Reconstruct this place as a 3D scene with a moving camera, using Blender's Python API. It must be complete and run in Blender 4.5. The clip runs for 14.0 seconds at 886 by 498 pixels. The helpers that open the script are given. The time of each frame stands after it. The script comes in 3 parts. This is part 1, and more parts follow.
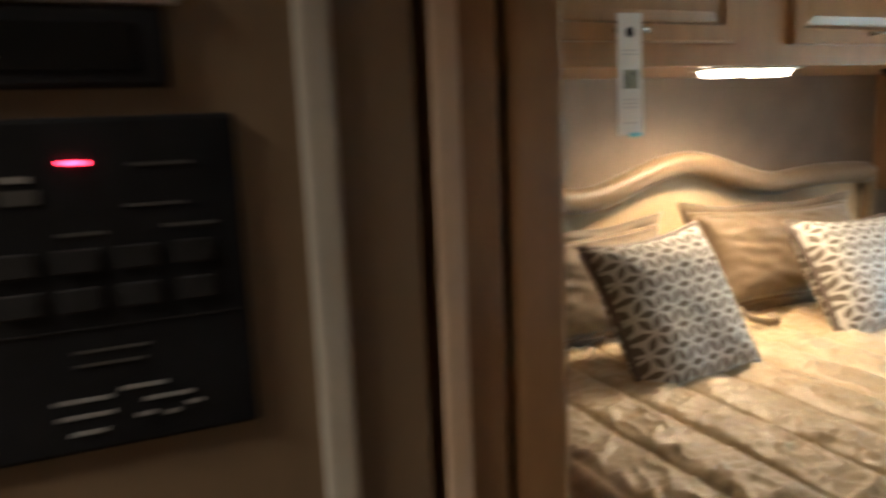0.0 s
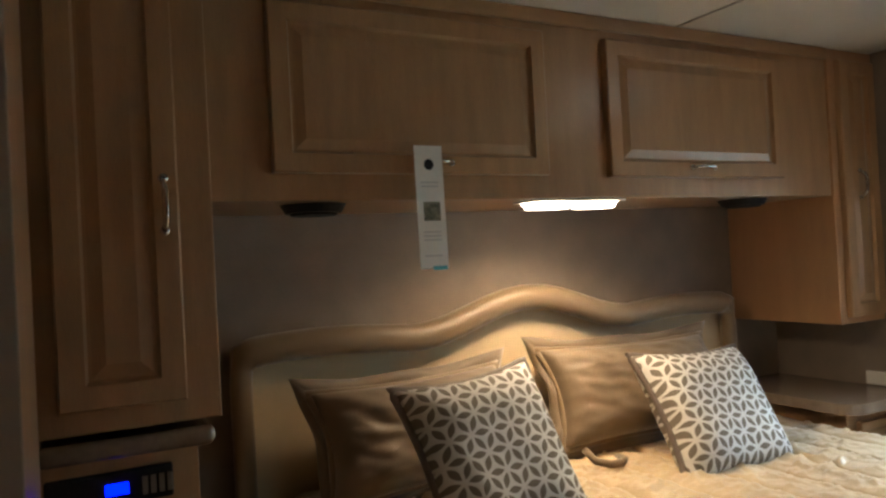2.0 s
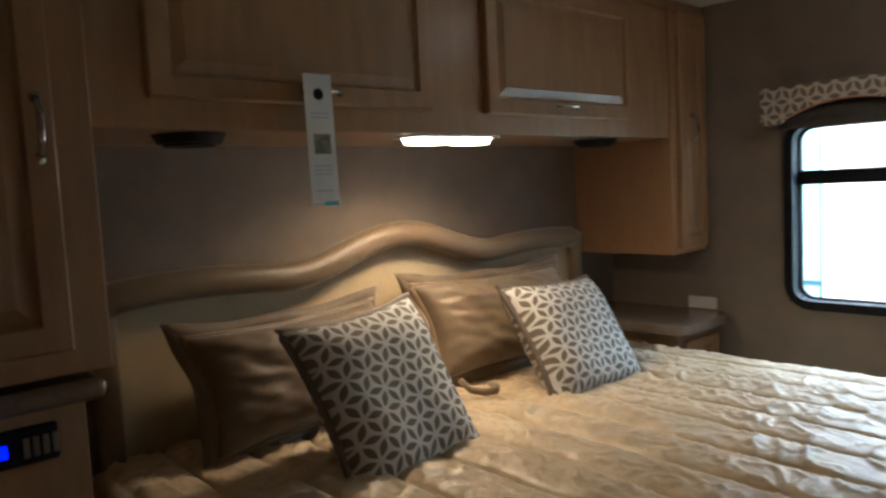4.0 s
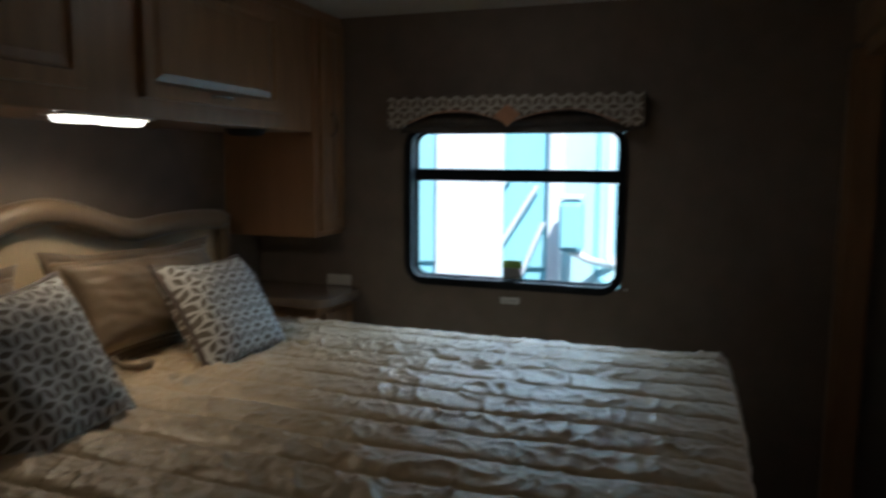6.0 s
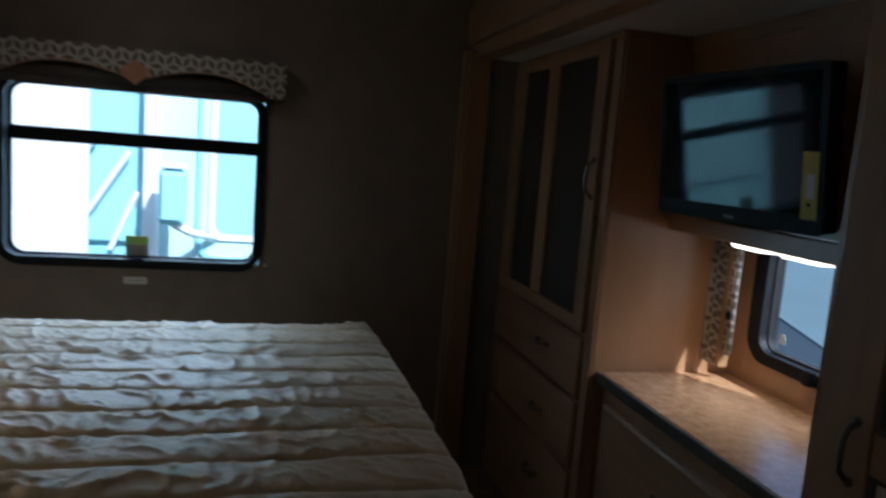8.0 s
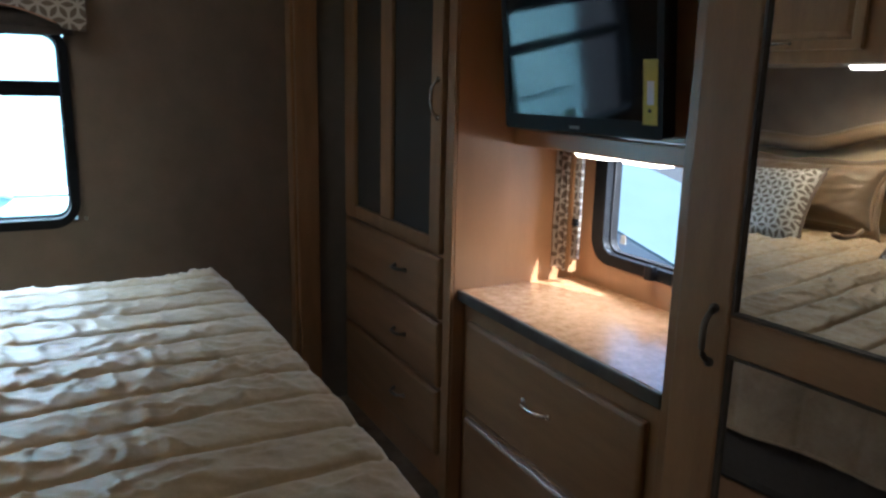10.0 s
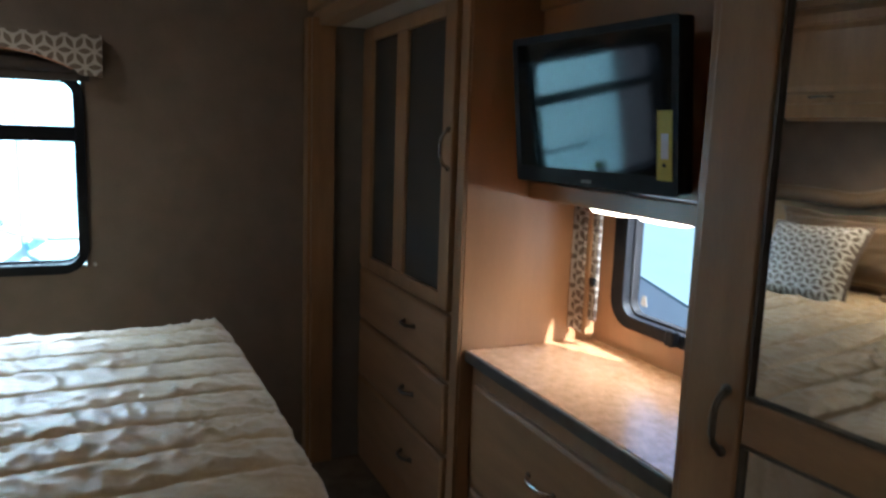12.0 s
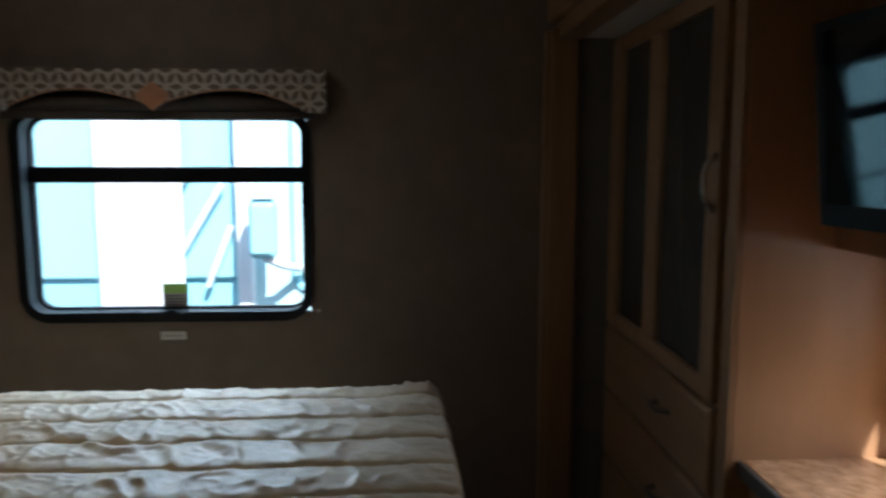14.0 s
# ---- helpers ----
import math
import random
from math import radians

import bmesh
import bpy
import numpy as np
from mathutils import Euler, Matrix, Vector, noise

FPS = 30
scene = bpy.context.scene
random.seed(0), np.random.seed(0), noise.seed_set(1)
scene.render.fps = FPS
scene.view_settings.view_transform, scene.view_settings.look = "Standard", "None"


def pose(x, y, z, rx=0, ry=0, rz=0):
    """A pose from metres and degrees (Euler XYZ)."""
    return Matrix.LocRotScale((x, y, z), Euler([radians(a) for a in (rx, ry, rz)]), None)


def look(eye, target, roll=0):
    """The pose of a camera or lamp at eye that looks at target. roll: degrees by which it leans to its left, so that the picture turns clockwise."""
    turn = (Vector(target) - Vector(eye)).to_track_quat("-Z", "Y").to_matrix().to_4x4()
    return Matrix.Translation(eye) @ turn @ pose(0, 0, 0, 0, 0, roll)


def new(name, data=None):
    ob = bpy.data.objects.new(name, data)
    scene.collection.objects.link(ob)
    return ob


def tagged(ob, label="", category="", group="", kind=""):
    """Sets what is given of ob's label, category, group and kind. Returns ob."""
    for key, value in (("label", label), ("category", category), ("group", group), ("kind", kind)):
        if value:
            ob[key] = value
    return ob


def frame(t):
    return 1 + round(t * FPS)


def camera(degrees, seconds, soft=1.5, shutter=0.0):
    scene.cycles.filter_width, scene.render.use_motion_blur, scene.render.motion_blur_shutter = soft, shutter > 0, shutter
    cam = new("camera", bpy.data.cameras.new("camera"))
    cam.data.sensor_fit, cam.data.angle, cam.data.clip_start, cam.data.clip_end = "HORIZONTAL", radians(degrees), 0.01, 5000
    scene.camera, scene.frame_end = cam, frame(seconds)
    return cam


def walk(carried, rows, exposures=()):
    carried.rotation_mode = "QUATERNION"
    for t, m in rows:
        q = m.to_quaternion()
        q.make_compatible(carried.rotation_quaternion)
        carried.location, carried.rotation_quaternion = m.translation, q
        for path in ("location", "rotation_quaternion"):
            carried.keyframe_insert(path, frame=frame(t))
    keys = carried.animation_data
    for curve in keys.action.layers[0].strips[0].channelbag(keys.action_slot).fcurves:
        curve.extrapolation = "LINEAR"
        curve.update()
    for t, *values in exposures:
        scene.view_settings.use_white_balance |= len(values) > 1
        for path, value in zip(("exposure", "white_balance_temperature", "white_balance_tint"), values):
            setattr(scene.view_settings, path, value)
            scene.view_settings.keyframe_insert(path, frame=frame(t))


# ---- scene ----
cam = camera(62.7, 14.0, soft=2.5, shutter=0.5)
PATH = [
    (0, (0.547, 0.344, 1.425), (1.33, 2.154, 1.091), -2.4),
    (0.5, (0.689, 0.429, 1.375), (1.79, 2.08, 1.128), -2.7),
    (1, (0.795, 0.379, 1.334), (1.934, 2.02, 1.23), -3.9),
    (1.5, (0.903, 0.341, 1.402), (1.869, 2.091, 1.362), -3.4),
    (2, (0.944, 0.292, 1.405), (1.879, 2.059, 1.43), -3.0),
    (4.5, (0.762, 0.445, 1.405), (2.25, 1.764, 1.187), -1.7),
    (5, (0.715, 0.408, 1.403), (2.351, 1.537, 1.177), -0.6),
    (5.5, (0.597, 0.335, 1.401), (2.355, 1.246, 1.121), 0.1),
    (6, (0.562, 0.313, 1.423), (2.432, 0.984, 1.191), 0.5),
    (6.5, (0.581, 0.494, 1.425), (2.558, 0.791, 1.356), 1.3),
    (7, (0.562, 0.581, 1.427), (2.561, 0.635, 1.447), 1.4),
    (7.5, (0.563, 0.597, 1.435), (2.551, 0.397, 1.364), 3.0),
    (8, (0.603, 0.634, 1.419), (2.526, 0.149, 1.159), 4.5),
    (8.5, (0.657, 0.68, 1.406), (2.515, -0.003, 1.118), 4.4),
    (9, (0.678, 0.701, 1.411), (2.455, -0.1, 0.963), 1.7),
    (11.5, (0.672, 0.67, 1.411), (2.368, -0.32, 1.03), 1.5),
    (12, (0.739, 0.544, 1.416), (2.537, -0.277, 1.108), 2.0),
    (12.5, (0.864, 0.335, 1.436), (2.713, -0.375, 1.161), 2.7),
    (13, (0.944, 0.289, 1.431), (2.86, -0.207, 1.144), 2.2),
    (13.5, (1.067, 0.345, 1.43), (3.007, -0.059, 1.163), 1.4),
    (14, (1.169, 0.304, 1.428), (3.151, 0.201, 1.183), -0.0),
]
EXPOSURES = [(0.0, 2.82, 6400, 10), (0.5, 2.64, 6400, 10), (2.2, 2.22, 6400, 10), (4.3, 1.77, 5800, 9), (5.0, 1.62, 5600, 9), (5.5, 0.84, 5400, 8), (6.0, 0.27, 5380, 6), (6.5, -0.08, 5180, 5), (7.5, -0.28, 5180, 5), (8.2, 0.8, 5180, 7), (9.0, 1.67, 5200, 7), (11.5, 1.97, 5450, 7), (12.5, 1.94, 5450, 7), (13.2, 1.82, 5300, 8), (14.0, 0.77, 5600, 9)]
walk(cam, [(t, look(eye, target, roll)) for t, eye, target, roll in PATH], EXPOSURES)

# ---- world, sun, lamps ----
SUN_WAY = Vector((0.91, 0.42, -0.95)).normalized()
world = bpy.data.worlds.new("sky")
scene.world = world
world.use_nodes = True
_sky = world.node_tree.nodes.new("ShaderNodeTexSky")
_sky.sky_type, _sky.sun_disc = "NISHITA", False
_sky.sun_elevation = math.asin(-SUN_WAY.z)
_sky.sun_rotation = math.atan2(-SUN_WAY.x, -SUN_WAY.y)
world.node_tree.nodes["Background"].inputs[1].default_value = 0.15
world.node_tree.links.new(_sky.outputs[0], world.node_tree.nodes["Background"].inputs[0])
sun = new("sun", bpy.data.lights.new("sun", "SUN"))
sun.data.energy, sun.data.angle, sun.data.color = 5.0, radians(0.5), (1.0, 0.95, 0.86)
sun.matrix_world = look((0, 0, 12), Vector((0, 0, 12)) + SUN_WAY)


def area(name, at, target, sx, sy, watts, color, spread=180):
    li = bpy.data.lights.new(name, "AREA")
    li.shape, li.size, li.size_y, li.energy, li.color = "RECTANGLE", sx, sy, watts, color
    li.spread = radians(spread)
    ob = new(name, li)
    ob.matrix_world = look(at, target)
    return ob


WARM = (1.0, 0.74, 0.45)
area("window_daylight", (4.35, 1.13, 2.25), (2.7, 1.13, 0.75), 1.3, 0.8, 33.0, (0.72, 0.88, 1.0))
area("slide_window_daylight", (2.25, -1.55, 1.9), (2.35, -0.6, 0.8), 0.9, 0.6, 8.5, (0.85, 0.93, 1.0))
# ---- materials ----


def mat(name, color, rough=0.5, metal=0.0, var=0.12, scale=6.0, grain=(1, 1, 1), bump=0.05, bscale=80.0, color2=None, sheen=0.0, coat=0.0):
    """Principled surface with variation at two scales and a fine relief."""
    m = bpy.data.materials.new(name)
    m.use_nodes = True
    nt = m.node_tree
    b = nt.nodes["Principled BSDF"]
    tc = nt.nodes.new("ShaderNodeTexCoord")
    mp = nt.nodes.new("ShaderNodeMapping")
    mp.inputs["Scale"].default_value = grain
    nt.links.new(tc.outputs["Object"], mp.inputs["Vector"])
    n1 = nt.nodes.new("ShaderNodeTexNoise")
    n1.inputs["Scale"].default_value, n1.inputs["Detail"].default_value = scale, 6.0
    n2 = nt.nodes.new("ShaderNodeTexNoise")
    n2.inputs["Scale"].default_value, n2.inputs["Detail"].default_value = bscale, 3.0
    for n in (n1, n2):
        nt.links.new(mp.outputs["Vector"], n.inputs["Vector"])
    ramp = nt.nodes.new("ShaderNodeValToRGB")
    c2 = color2 or tuple(c * (1 - 2.2 * var) for c in color)
    ramp.color_ramp.elements[0].color, ramp.color_ramp.elements[1].color = (*c2, 1), (*(min(1, c * (1 + var)) for c in color), 1)
    ramp.color_ramp.elements[0].position, ramp.color_ramp.elements[1].position = 0.3, 0.7
    mix = nt.nodes.new("ShaderNodeMix")
    mix.data_type = "FLOAT"
    mix.inputs["Factor"].default_value = 0.3
    nt.links.new(n1.outputs["Fac"], mix.inputs["A"])
    nt.links.new(n2.outputs["Fac"], mix.inputs["B"])
    nt.links.new(mix.outputs["Result"], ramp.inputs["Fac"])
    nt.links.new(ramp.outputs["Color"], b.inputs["Base Color"])
    bp = nt.nodes.new("ShaderNodeBump")
    bp.inputs["Strength"].default_value, bp.inputs["Distance"].default_value = bump, 0.003
    nt.links.new(n2.outputs["Fac"], bp.inputs["Height"])
    nt.links.new(bp.outputs["Normal"], b.inputs["Normal"])
    b.inputs["Roughness"].default_value, b.inputs["Metallic"].default_value = rough, metal
    b.inputs["Sheen Weight"].default_value, b.inputs["Coat Weight"].default_value = sheen, coat
    b.inputs["Coat Roughness"].default_value = 0.25
    return m


def petal_fabric(name, i, j, a, light, dark, width=0.2):
    """Cloth woven with leaves along the edges of a triangular grid of pitch a, over two axes of the object."""
    m = mat(name, light, rough=0.75, var=0.05, scale=30, bump=0.25, bscale=500)
    nt = m.node_tree
    b = nt.nodes["Principled BSDF"]
    tc = nt.nodes.new("ShaderNodeTexCoord")
    sep = nt.nodes.new("ShaderNodeSeparateXYZ")
    nt.links.new(tc.outputs["Object"], sep.inputs[0])

    def op(kind, p, q=0.0, r=None):
        n = nt.nodes.new("ShaderNodeMath")
        n.operation = kind
        for k, v in enumerate((p, q, r)):
            if v is None:
                continue
            if isinstance(v, (int, float)):
                n.inputs[k].default_value = v
            else:
                nt.links.new(v, n.inputs[k])
        return n.outputs[0]

    px, py = sep.outputs[i], sep.outputs[j]
    h = a * math.sqrt(3) / 2
    best = None
    for ang in (0, 60, 120):
        c, s = math.cos(radians(ang)), math.sin(radians(ang))
        u = op("ADD", op("MULTIPLY", px, c), op("MULTIPLY", py, s))
        v = op("SUBTRACT", op("MULTIPLY", py, c), op("MULTIPLY", px, s))
        k = op("ROUND", op("DIVIDE", v, h))
        dv = op("ABSOLUTE", op("SUBTRACT", v, op("MULTIPLY", k, h)))
        uu = op("FRACT", op("DIVIDE", op("ADD", u, op("MULTIPLY", k, a / 2)), a))
        leaf = op("MULTIPLY", op("SINE", op("MULTIPLY", op("SUBTRACT", op("MULTIPLY", uu, 1.34), 0.17), math.pi)), width * a * 0.78)
        d = op("SUBTRACT", leaf, dv)
        best = d if best is None else op("MAXIMUM", best, d)
    fac = op("MULTIPLY", best, 900.0)
    clampn = nt.nodes.new("ShaderNodeClamp")
    nt.links.new(fac, clampn.inputs[0])
    mixc = nt.nodes.new("ShaderNodeMix")
    mixc.data_type = "RGBA"
    nt.links.new(clampn.outputs[0], mixc.inputs["Factor"])
    old = b.inputs["Base Color"].links[0].from_socket
    nt.links.new(old, mixc.inputs["A"])
    mixc.inputs["B"].default_value = (*dark, 1)
    nt.links.new(mixc.outputs["Result"], b.inputs["Base Color"])
    return m


def glow(name, color, strength):
    m = bpy.data.materials.new(name)
    m.use_nodes = True
    b = m.node_tree.nodes["Principled BSDF"]
    b.inputs["Base Color"].default_value = (*color, 1)
    b.inputs["Emission Color"].default_value, b.inputs["Emission Strength"].default_value = (*color, 1), strength
    return m


def plain(name, color, rough=0.4, metal=0.0, transmission=0.0):
    m = bpy.data.materials.new(name)
    m.use_nodes = True
    b = m.node_tree.nodes["Principled BSDF"]
    b.inputs["Base Color"].default_value = (*color, 1)
    b.inputs["Roughness"].default_value, b.inputs["Metallic"].default_value = rough, metal
    b.inputs["Transmission Weight"].default_value = transmission
    return m


WOOD = mat("maple_wood", (0.36, 0.205, 0.10), 0.34, var=0.10, scale=5, grain=(5, 5, 0.7), bump=0.03, bscale=70, coat=0.25)
WOOD_H = mat("maple_wood_crosswise", (0.36, 0.205, 0.10), 0.34, var=0.10, scale=5, grain=(0.7, 5, 5), bump=0.03, bscale=70, coat=0.25)
WOOD_SIDE = mat("maple_laminate", (0.40, 0.215, 0.105), 0.3, var=0.06, scale=4, grain=(4, 4, 0.6), bump=0.02, bscale=60, coat=0.3)
WALL = mat("taupe_wallpaper", (0.225, 0.175, 0.135), 0.8, var=0.08, scale=9, bump=0.25, bscale=260)
SLIDE_WALL = mat("grey_wallpaper", (0.2, 0.19, 0.175), 0.8, var=0.08, scale=9, bump=0.25, bscale=260)
CEIL = mat("ceiling_vinyl", (0.62, 0.60, 0.55), 0.45, var=0.04, scale=3, bump=0.1, bscale=300)
CARPET = mat("carpet", (0.17, 0.125, 0.085), 0.95, var=0.2, scale=14, bump=0.6, bscale=320)
QUILT = mat("gold_satin", (0.56, 0.44, 0.285), 0.4, var=0.12, scale=12, color2=(0.42, 0.31, 0.18), bump=0.22, bscale=90, sheen=0.3)
BORDER = mat("tan_satin", (0.185, 0.122, 0.064), 0.42, var=0.06, scale=10, bump=0.2, bscale=400, sheen=0.3)
PADDING = mat("cream_padding", (0.55, 0.43, 0.27), 0.6, var=0.05, scale=12, bump=0.25, bscale=450)
SHAM = mat("bronze_satin", (0.165, 0.113, 0.066), 0.55, var=0.08, scale=9, bump=0.15, bscale=420, sheen=0.3)
PIPING = mat("taupe_piping", (0.13, 0.10, 0.085), 0.5, var=0.1, scale=40)
PETALS = petal_fabric("petal_cushion_cloth", 0, 2, 0.059, (0.58, 0.57, 0.55), (0.15, 0.125, 0.10))
PETALS_YZ = petal_fabric("petal_valance_cloth", 1, 2, 0.062, (0.50, 0.45, 0.39), (0.17, 0.13, 0.10))
PETALS_XZ = petal_fabric("petal_curtain_cloth", 0, 2, 0.055, (0.50, 0.45, 0.39), (0.17, 0.13, 0.10))
DARKCLOTH = mat("shade_cloth", (0.085, 0.07, 0.06), 0.8, var=0.1, scale=30)
BLACK = mat("black_frame", (0.010, 0.011, 0.014), 0.5, var=0.2, scale=30, bump=0.05)
RUBBER = mat("rubber_seal", (0.02, 0.02, 0.022), 0.7, var=0.2, scale=30)
for m in (BLACK, RUBBER):
    m.node_tree.nodes["Principled BSDF"].inputs["Specular IOR Level"].default_value = 0.2
SCREEN = plain("tv_screen", (0.006, 0.007, 0.008), 0.06)
CHROME = plain("brushed_nickel", (0.55, 0.53, 0.5), 0.24, 1.0)
DARKMETAL = plain("dark_nickel", (0.22, 0.2, 0.18), 0.3, 1.0)
MIRROR = plain("mirror_silver", (0.70, 0.71, 0.70), 0.015, 1.0)
DARKGLASS = plain("smoked_glass", (0.065, 0.063, 0.057), 0.2)
WHITE = mat("white_plastic", (0.72, 0.70, 0.66), 0.4, var=0.04, scale=20)
PAPER = mat("card_paper", (0.72, 0.71, 0.68), 0.5, var=0.03, scale=20)
YELLOW = mat("yellow_paper", (0.62, 0.50, 0.05), 0.5, var=0.06, scale=30)
GREENP = plain("green_print", (0.5, 0.8, 0.2), 0.5)
CYANP = plain("cyan_print", (0.03, 0.30, 0.42), 0.5)
GREYP = plain("grey_print", (0.25, 0.25, 0.25), 0.5)
DIMPRINT = plain("dim_print", (0.06, 0.06, 0.06), 0.5)
ORANGE = mat("copper_satin", (0.50, 0.24, 0.13), 0.45, var=0.08, scale=20, sheen=0.3)
COUNTER = mat("speckled_laminate", (0.58, 0.35, 0.19), 0.18, var=0.2, scale=30, bump=0.02, bscale=90, color2=(0.30, 0.145, 0.06), coat=0.4)
EDGE = mat("counter_edge", (0.10, 0.085, 0.07), 0.4, var=0.15, scale=20)
NIGHT = mat("nightstand_laminate", (0.19, 0.14, 0.10), 0.25, var=0.12, scale=25, coat=0.3)
GLASS = plain("window_glass", (1, 1, 1), 0.0, 0.0, 1.0)
GLASS.node_tree.nodes["Principled BSDF"].inputs["IOR"].default_value = 1.02
LENS = glow("lamp_lens", (1.0, 0.86, 0.66), 3.0)
LENS_CEIL = glow("ceiling_lamp_lens", (1.0, 0.92, 0.80), 2.4)
LCD = glow("blue_display", (0.0, 0.005, 1.0), 1.6)
LED = glow("red_indicator", (1.0, 0.02, 0.05), 3.0)
COACH = mat("coach_paint", (0.84, 0.86, 0.87), 0.3, var=0.03, scale=2)
COACH_GREY = mat("coach_grey_paint", (0.60, 0.84, 0.88), 0.3, var=0.05, scale=2)
COACH_BLUE = mat("coach_blue_paint", (0.36, 0.70, 0.80), 0.3, var=0.05, scale=2)
# grey stands for shadow on the far vehicle's pale side
COACH_FAR_SHADE = mat("far_side_shaded", (0.30, 0.33, 0.35), 0.4, var=0.05, scale=2)
# opaque pale blue base carries the sky reflected in the coach glass
COACHGLASS = plain("coach_glass_sky_tint", (0.38, 0.70, 0.78), 0.05)
ASPHALT = mat("asphalt", (0.055, 0.055, 0.055), 0.9, var=0.2, scale=8, bump=0.4, bscale=200)

# ---- building helpers ----


def link(name, bm, material, smooth=False):
    me = bpy.data.meshes.new(name)
    bmesh.ops.recalc_face_normals(bm, faces=bm.faces)
    bm.to_mesh(me)
    bm.free()
    me.materials.append(material)
    for p in me.polygons:
        p.use_smooth = smooth
    return new(name, me)


def thing(name, at, label, category, group=""):
    ob = new(name)
    ob.location = at
    ob.empty_display_size = 0.05
    bpy.context.view_layer.update()
    return tagged(ob, label, category, group)


def part(name, bm, material, parent, label="", smooth=False):
    ob = link(name, bm, material, smooth)
    ob.parent = parent
    top = Matrix.Identity(4)
    p = parent
    chain = []
    while p:
        chain.append(p)
        p = p.parent
    for q in reversed(chain):
        top = top @ q.matrix_parent_inverse @ q.matrix_basis
    ob.matrix_parent_inverse = top.inverted()
    return tagged(ob, label)


def structure(name, bm, material, label, smooth=False):
    return tagged(link(name, bm, material, smooth), label, name.split("_")[0], kind="structure")


def box(x0, x1, y0, y1, z0, z1, bevel=0.0, bm=None, seg=2):
    bm = bm or bmesh.new()
    m = Matrix.Translation(((x0 + x1) / 2, (y0 + y1) / 2, (z0 + z1) / 2)) @ Matrix.Diagonal((abs(x1 - x0), abs(y1 - y0), abs(z1 - z0), 1))
    vs = bmesh.ops.create_cube(bm, size=1, matrix=m)["verts"]
    if bevel:
        es = list({e for v in vs for e in v.link_edges})
        bmesh.ops.bevel(bm, geom=es, offset=bevel, segments=seg, affect="EDGES", profile=0.5)
    return bm


def tube(points, r, sides=8, bm=None):
    bm = bm or bmesh.new()
    pts = [Vector(p) for p in points]
    rings = []
    for i, p in enumerate(pts):
        d = (pts[min(i + 1, len(pts) - 1)] - pts[max(i - 1, 0)]).normalized()
        side = d.cross(Vector((0.13, 0.31, 0.94))).normalized()
        up = side.cross(d)
        rr = r[i] if isinstance(r, (list, tuple)) else r
        rings.append([bm.verts.new(p + rr * (math.cos(2 * math.pi * k / sides) * side + math.sin(2 * math.pi * k / sides) * up)) for k in range(sides)])
    for a, b in zip(rings, rings[1:]):
        for k in range(sides):
            bm.faces.new((a[k], a[(k + 1) % sides], b[(k + 1) % sides], b[k]))
    bm.faces.new(rings[0])
    bm.faces.new(rings[-1])
    return bm


def rounded(w, h, r, n=6):
    """Outline of a rounded rectangle round (0, 0)."""
    out = []
    for cx, cy, a0 in ((w / 2 - r, h / 2 - r, 0), (-w / 2 + r, h / 2 - r, 90), (-w / 2 + r, -h / 2 + r, 180), (w / 2 - r, -h / 2 + r, 270)):
        for k in range(n + 1):
            a = radians(a0 + 90 * k / n)
            out.append((cx + r * math.cos(a), cy + r * math.sin(a)))
    return out


def prism(outline, d0, d1, put, bm=None):
    """Solid between depths d0 and d1 over an outline; put(u, v, d) gives the place."""
    bm = bm or bmesh.new()
    a = [bm.verts.new(put(u, v, d0)) for u, v in outline]
    b = [bm.verts.new(put(u, v, d1)) for u, v in outline]
    n = len(a)
    for k in range(n):
        bm.faces.new((a[k], a[(k + 1) % n], b[(k + 1) % n], b[k]))
    bm.faces.new(a)
    bm.faces.new(b)
    return bm


def rim(outer, inner, d0, d1, put, bm=None):
    """A ring between two outlines of equal length, from depth d0 to d1."""
    bm = bm or bmesh.new()
    v = [[bm.verts.new(put(x, y, d)) for x, y in o] for o, d in ((outer, d0), (outer, d1), (inner, d1), (inner, d0))]
    n = len(outer)
    for r in range(4):
        for k in range(n):
            bm.faces.new((v[r][k], v[r][(k + 1) % n], v[(r + 1) % 4][(k + 1) % n], v[(r + 1) % 4][k]))
    return bm


def panel_door(x0, x1, z0, z1, front, thick, out=-1, stile=0.046, flat=False):
    """Cabinet door with a raised panel; its front at y = front looks along out (-1 or 1)."""
    bm = bmesh.new()
    steps = [(0.0, thick), (0.0, 0.004), (0.004, 0.0), (stile, 0.0), (stile + 0.006, 0.011), (stile + 0.012, 0.011), (stile + 0.036, 0.003)]
    if flat:
        steps = [(0.0, thick), (0.0, 0.007), (0.006, 0.002), (0.012, 0.0)]
    rings = []
    for o, d in steps:
        y = front - out * d
        rings.append([bm.verts.new(p) for p in ((x0 + o, y, z0 + o), (x1 - o, y, z0 + o), (x1 - o, y, z1 - o), (x0 + o, y, z1 - o))])
    for a, b in zip(rings, rings[1:]):
        for k in range(4):
            bm.faces.new((a[k], a[(k + 1) % 4], b[(k + 1) % 4], b[k]))
    bm.faces.new(rings[0])
    bm.faces.new(rings[-1])
    return bm


